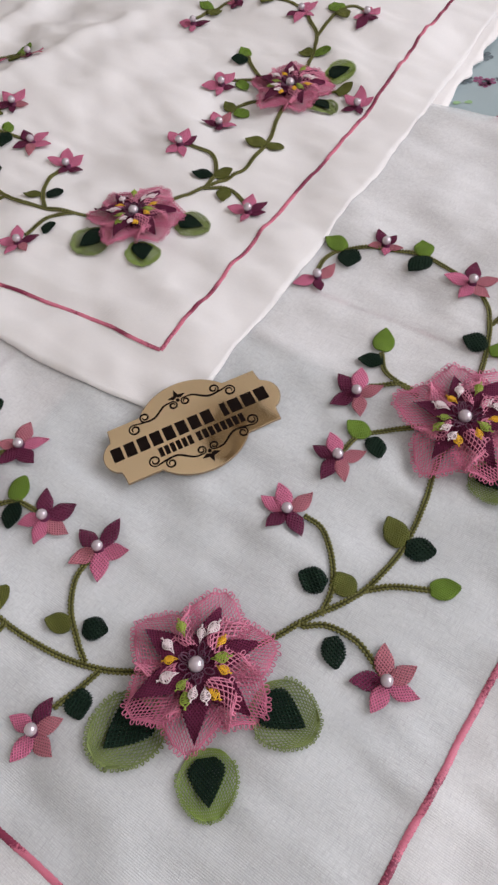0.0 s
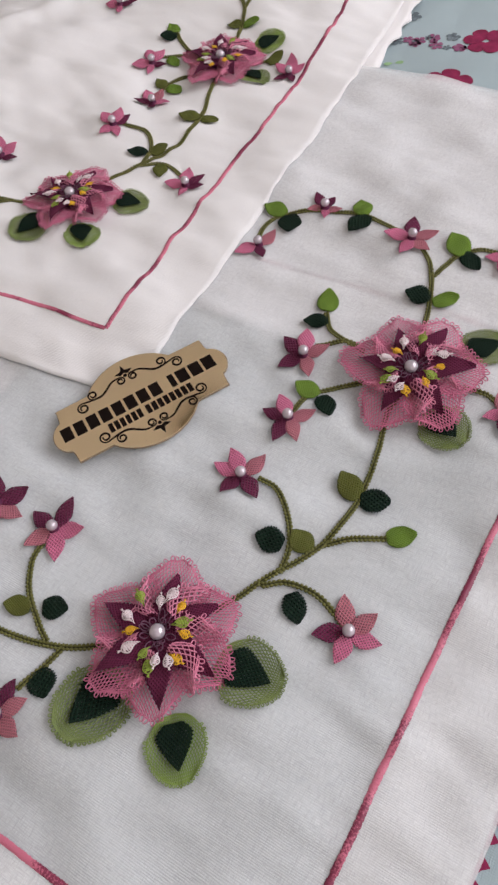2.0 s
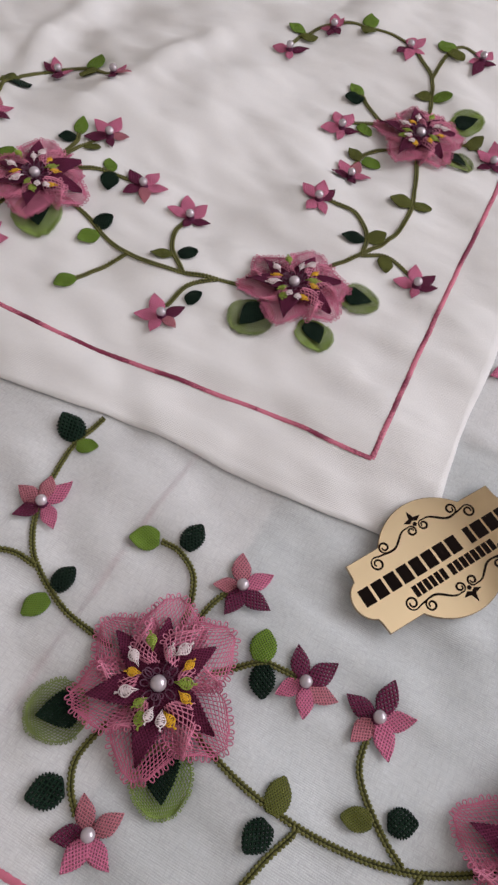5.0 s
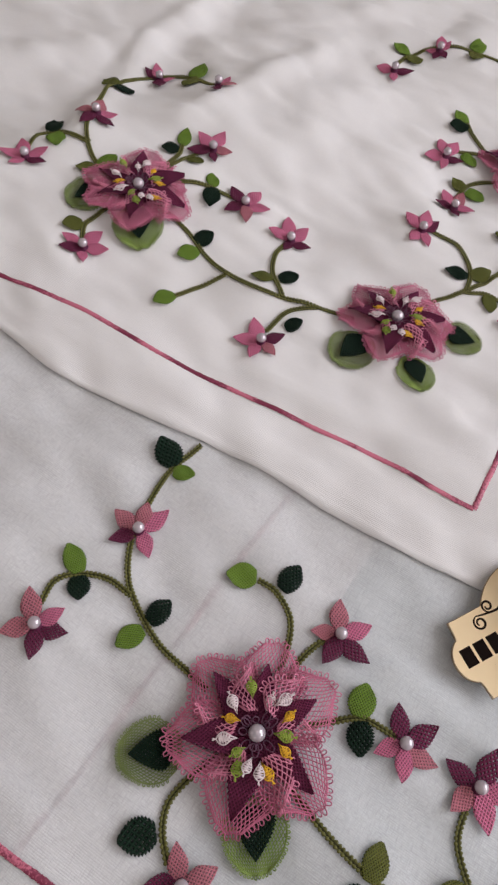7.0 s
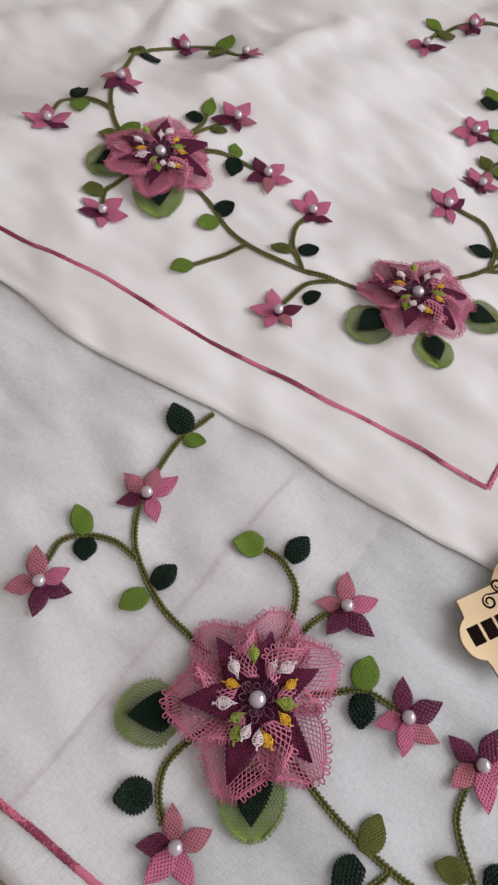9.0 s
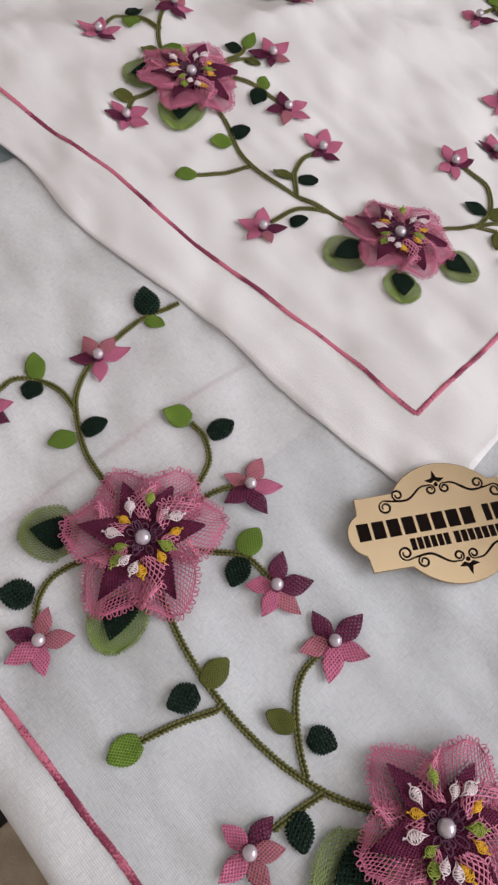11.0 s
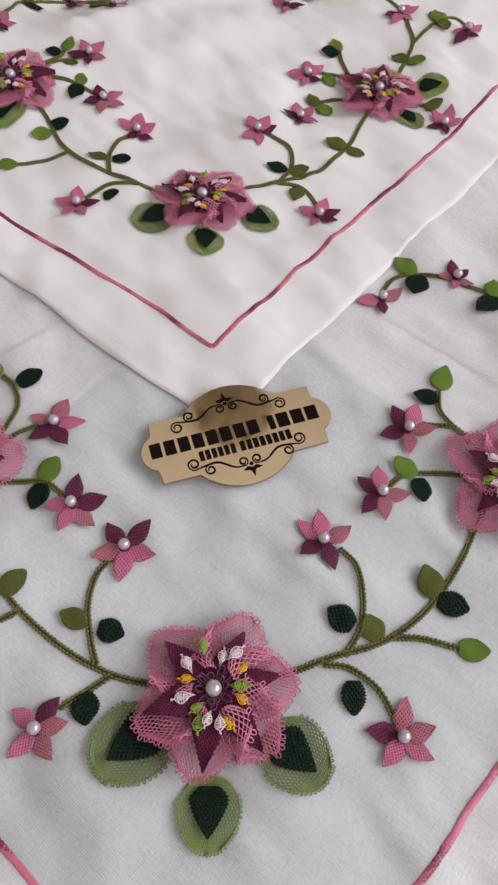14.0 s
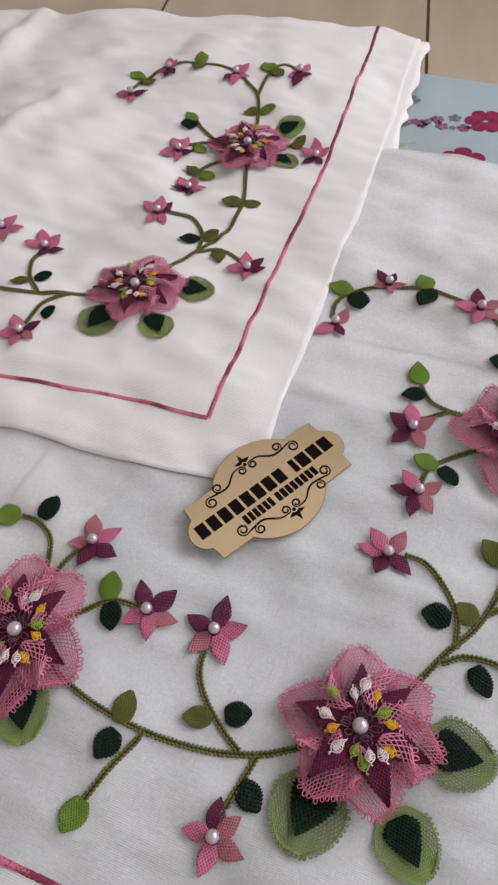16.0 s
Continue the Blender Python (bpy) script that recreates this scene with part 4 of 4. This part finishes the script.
for up in (1, -1):
    mid = -0.0014 * up
    for side in (1, -1):
        wave = spline([(mid + side * 0.0034, up * 0.0180), (mid + side * 0.0080, up * 0.0174), (mid + side * 0.0148, up * 0.0129), (mid + side * 0.0212, up * 0.0130), (mid + side * 0.0262, up * 0.0139)], 0.0006)
        part("scroll", ribbon(wave, 0.00050), tag)
        for cx, cy, r, st, tn in ((0.0262, 0.0108, 0.0031, 90, -1.35), (0.0192, 0.0156, 0.0027, 270, 1.30), (0.0034, 0.0157, 0.0024, 90, 1.30)):
            pts = [Vector((mid + p.x, up * p.y)) for p in curl(side * cx, cy, r, st, tn, side)]
            part("scroll", ribbon(pts, 0.00046), tag)
    star = [(0, 0.0246), (0.0012, 0.0210), (0.0047, 0.0203), (0.0020, 0.0187), (0, 0.0197), (-0.0020, 0.0187), (-0.0047, 0.0203), (-0.0012, 0.0210)]
    star = [(mid + x, up * y) for x, y in star]
    dot = [(mid + 0.0010 * math.cos(math.tau * i / 12), up * 0.0178 + 0.0010 * math.sin(math.tau * i / 12)) for i in range(12)]
    part("ornament", slab("ornament", INK, star[::-1] if up > 0 else star, 0.00152, 0.00172), tag)
    part("ornament", slab("ornament", INK, dot, 0.00152, 0.00172), tag)

# the two lines of writing, as bars of its size: centre height, bar height, then runs of (start, pitch, bar, count)
for y, tall, runs in ((0.0012, 0.0078, ((-0.0430, 0.0069, 0.0054, 8), (0.0160, 0.0069, 0.0030, 1), (0.0204, 0.0074, 0.0060, 3))),
                      (-0.0075, 0.0052, ((-0.0212, 0.0031, 0.0023, 6), (-0.0010, 0.0033, 0.0025, 8)))):
    for start, pitch, wide, count in runs:
        for i in range(count):
            x = start + pitch * i
            part("bar", box_mesh("bar", INK, (x, x + wide, y - tall / 2, y + tall / 2, 0.00152, 0.00172)), tag)


# ---- table and printed cover ----
WAY, ACROSS = Vector((0.7071, -0.7071)), Vector((0.7071, 0.7071))
TABLE = Matrix(((WAY.x, ACROSS.x, 0, 0), (WAY.y, ACROSS.y, 0, 0), (0, 0, 1, -0.0012), (0, 0, 0, 1)))
N0, N1, S0, S1 = -0.098, 0.487, -0.62, 0.62
table = tagged(new("coffee_table"), "low wooden table under a pale blue printed cover", "table")
table.matrix_basis = TABLE
part("table_top", box_mesh("table_top", WOOD, (S0, S1, N0 + 0.004, N1 - 0.004, -0.036, -0.0065), bevel=0.003), table)
for s in (S0 + 0.05, S1 - 0.05):
    for n in (N0 + 0.05, N1 - 0.05):
        part("leg", box_mesh("leg", WOOD, (s - 0.022, s + 0.022, n - 0.022, n + 0.022, FLOOR + 0.0012, -0.036), bevel=0.003), table)
cover = tagged(new("table_cover"), "pale blue cotton cover with printed magenta flowers", "table cover")
cover.matrix_basis = TABLE
part("cover_cloth", box_mesh("cover_cloth", COVER, (S0 - 0.003, S1 + 0.003, N0 - 0.003, N1 + 0.003, -0.0060, -0.0045), bevel=0.0006), cover)
part("cover_drop", box_mesh("cover_drop", COVER, (S0 - 0.003, S1 + 0.003, N1 + 0.001, N1 + 0.003, -0.034, -0.0060)), cover)
part("cover_drop", box_mesh("cover_drop", COVER, (S0 - 0.003, S1 + 0.003, N0 - 0.003, N0 - 0.001, -0.034, -0.0060)), cover)


def printed(kind, x, y, r, petals, turn, fill=0.62, name="printed_flower"):
    """A flat printed motif: round petals about a middle, as thick as the ink."""
    verts, faces = [], []
    for k in range(petals):
        a = radians(turn) + math.tau * k / petals
        c, d = Vector((math.cos(a), math.sin(a))), Vector((-math.sin(a), math.cos(a)))
        ring = []
        for i in range(18):
            t = math.tau * i / 18
            ring.append(c * r * (0.55 + 0.45 * math.cos(t)) + d * r * fill * 0.72 * math.sin(t) * (0.75 + 0.35 * math.cos(t)))
        b = len(verts)
        verts += [(p.x, p.y, 0.0002 * (k % 2)) for p in ring]
        faces.append(tuple(range(b, b + 18)))
    me = mesh_of(name, verts, faces, PRINT[kind], False)
    here = TABLE.inverted() @ Vector((x, y, 0))
    part(name, me, cover, "", Matrix.Translation((here.x, here.y, -0.0042)))


printed("magenta", 0.285, 0.331, 0.0148, 6, 10)
printed("magenta", 0.243, 0.297, 0.0165, 6, 40)
printed("leaf", 0.221, 0.333, 0.0065, 2, 35, 0.5, "printed_leaf")
for i in range(16):
    t = i / 15
    printed("mauve" if i % 4 else "grey", 0.230 + 0.038 * t + 0.004 * math.sin(i * 5), 0.364 - 0.032 * t + 0.005 * math.cos(i * 7), 0.0038 + 0.001 * math.sin(i * 3), 5, i * 31)
for x, y, r in ((0.254, 0.381, 0.006), (0.246, 0.384, 0.005), (0.268, 0.345, 0.005), (0.335, 0.305, 0.006), (0.232, 0.357, 0.005)):
    printed("grey", x, y, r, 5, x * 900)
border, tooth = [], []
for i in range(14):
    base = Vector((0.0400 + 0.0058 * i, -0.1370 + 0.00552 * i))
    out = Vector((0.687, -0.7266)) * (0.0055 + 0.0022 * math.sin(i * 2.3))
    step = Vector((0.0058, 0.00552))
    k = len(border)
    for p in (base, base + step, base + 0.78 * step + 0.45 * out, base + 0.55 * step + out, base + 0.30 * step + 0.50 * out, base + 0.08 * step + 0.30 * out):
        q = TABLE.inverted() @ Vector((p.x, p.y, 0))
        border.append((q.x, q.y, -0.0042))
    tooth.append(tuple(range(k, k + 6)))
part("printed_border", mesh_of("printed_border", border, tooth, PRINT["magenta"], False), cover, "toothed magenta printed border")
printed("magenta", 0.36, 0.25, 0.018, 6, 0)
printed("mauve", 0.34, 0.20, 0.012, 5, 0)

# ---- room ----
floor = tagged(new("floor"), "beige stone-look floor tiles with dark joints", "floor", kind="structure")
floor.matrix_basis = Matrix.Translation((0.709, 0.971, FLOOR)) @ Matrix.Rotation(radians(57.2), 4, "Z")
part("floor_bed", box_mesh("floor_bed", GROUT, (-5.4, 3.6, -3.6, 4.8, -0.05, -0.004)), floor)
tile_mesh = box_mesh("tile", TILE, (0.003, 0.597, 0.003, 0.597, -0.004, 0.0), bevel=0.0012)
for i in range(-8, 5):
    for j in range(-5, 7):
        part("tile", tile_mesh, floor, "", Matrix.Translation((i * 0.6, j * 0.6 - 0.0, 0)))
rug = tagged(new("rug"), "beige short-pile rug with black stripe blocks on the floor", "rug")
rug.matrix_basis = pose(-0.263, 0.0, FLOOR, 0, 0, -45)
part("rug_field", box_mesh("rug_field", RUG, (-0.40, 0.60, -0.55, 0.16, 0.0, 0.008), bevel=0.003), rug)
for i in range(-3, 5):
    part("stripe", box_mesh("stripe", RUG_DARK, (i * 0.16 - 0.036, i * 0.16 + 0.036, -0.0095, 0.0095, 0.0075, 0.0096), bevel=0.0007), rug, "black stripe block")

X0, Y0, Y1 = -2.1, -1.7, 2.6


def wall(name, *boxes):
    tagged(new(name, box_mesh(name, PAINT, *boxes)), "cream painted plaster wall", "wall", kind="structure")


W0, W1, WZ0, WZ1 = WINDOW_Y - 1.0, WINDOW_Y + 1.0, 0.42, 1.86
wall("wall_right", (WALL, WALL + 0.2, Y0, W0, FLOOR, CEILING), (WALL, WALL + 0.2, W1, Y1, FLOOR, CEILING), (WALL, WALL + 0.2, W0, W1, FLOOR, WZ0), (WALL, WALL + 0.2, W0, W1, WZ1, CEILING))
wall("wall_far", (X0, WALL + 0.2, Y1, Y1 + 0.2, FLOOR, CEILING))
wall("wall_left", (X0 - 0.2, X0, Y0 - 0.2, Y1 + 0.2, FLOOR, CEILING))
wall("wall_near", (X0, WALL + 0.2, Y0 - 0.2, Y0, FLOOR, CEILING))
tagged(new("ceiling", box_mesh("ceiling", CEIL, (X0 - 0.2, WALL + 0.2, Y0 - 0.2, Y1 + 0.2, CEILING, CEILING + 0.15))), "white painted ceiling", "ceiling", kind="structure")
window = tagged(new("window_1"), "white framed window with daylight", "window", kind="structure")
F0, F1 = WALL + 0.09, WALL + 0.15
for y0, y1, z0, z1 in ((W0, W0 + 0.06, WZ0, WZ1), (W1 - 0.06, W1, WZ0, WZ1), (W0 + 0.06, W1 - 0.06, WZ0, WZ0 + 0.06), (W0 + 0.06, W1 - 0.06, WZ1 - 0.06, WZ1), (WINDOW_Y - 0.03, WINDOW_Y + 0.03, WZ0 + 0.06, WZ1 - 0.06)):
    part("window_frame", box_mesh("window_frame", FRAME, (F0, F1, y0, y1, z0, z1)), window)

# ---- ceiling lamp, seen in the plate's mirror ----
BRONZE, _n, _l, _b = material("bronze_lamp_metal", (0.20, 0.15, 0.10), 0.3, 0.8)
_l.new(mix(_n, _l, fine(_n, _l, 14, 4), (0.16, 0.12, 0.08), (0.27, 0.20, 0.13)), _b.inputs["Base Color"])
FROST, _n, _l, _b = material("smoked_lamp_glass", (0.34, 0.29, 0.22), 0.12)
_l.new(mix(_n, _l, fine(_n, _l, 22, 4), (0.22, 0.18, 0.13), (0.42, 0.37, 0.30)), _b.inputs["Base Color"])
lamp_ob = tagged(new("ceiling_lamp"), "round bronze ceiling lamp with smoked glass petals, switched off", "ceiling lamp")
lamp_ob.matrix_basis = Matrix.Translation((0.08, 1.40, CEILING))


def turned_profile(name, mat, profile, sides=40):
    verts, faces = [], []
    for r, z in profile:
        verts += [(r * math.cos(math.tau * j / sides), r * math.sin(math.tau * j / sides), z) for j in range(sides)]
    for i in range(len(profile) - 1):
        for j in range(sides):
            q = (j + 1) % sides
            faces.append((i * sides + j, i * sides + q, (i + 1) * sides + q, (i + 1) * sides + j))
    faces.append(tuple(range((len(profile) - 1) * sides, len(profile) * sides)))
    return mesh_of(name, verts, faces, mat)


part("canopy", turned_profile("canopy", BRONZE, ((0.150, 0.0), (0.152, -0.012), (0.146, -0.022), (0.10, -0.030), (0.03, -0.034))), lamp_ob, "round bronze canopy")
part("finial", turned_profile("finial", BRONZE, ((0.016, -0.030), (0.020, -0.075), (0.028, -0.090), (0.020, -0.108), (0.006, -0.118))), lamp_ob)
lamp_petal = sheet("glass_petal", FROST, 0.165, lambda u: 0.052 * math.sin(math.pi * (0.12 + 0.80 * u)) ** 0.7, lambda u, v: -0.075 + 0.035 * u * u + 0.016 * v * v, 0.004, 14, 8, 0.0, 0.10)
for i in range(7):
    part("glass_petal", lamp_petal, lamp_ob, "smoked glass petal" if i == 0 else "", turned(i * 360 / 7 + 9, -0.004 * (i % 2)))
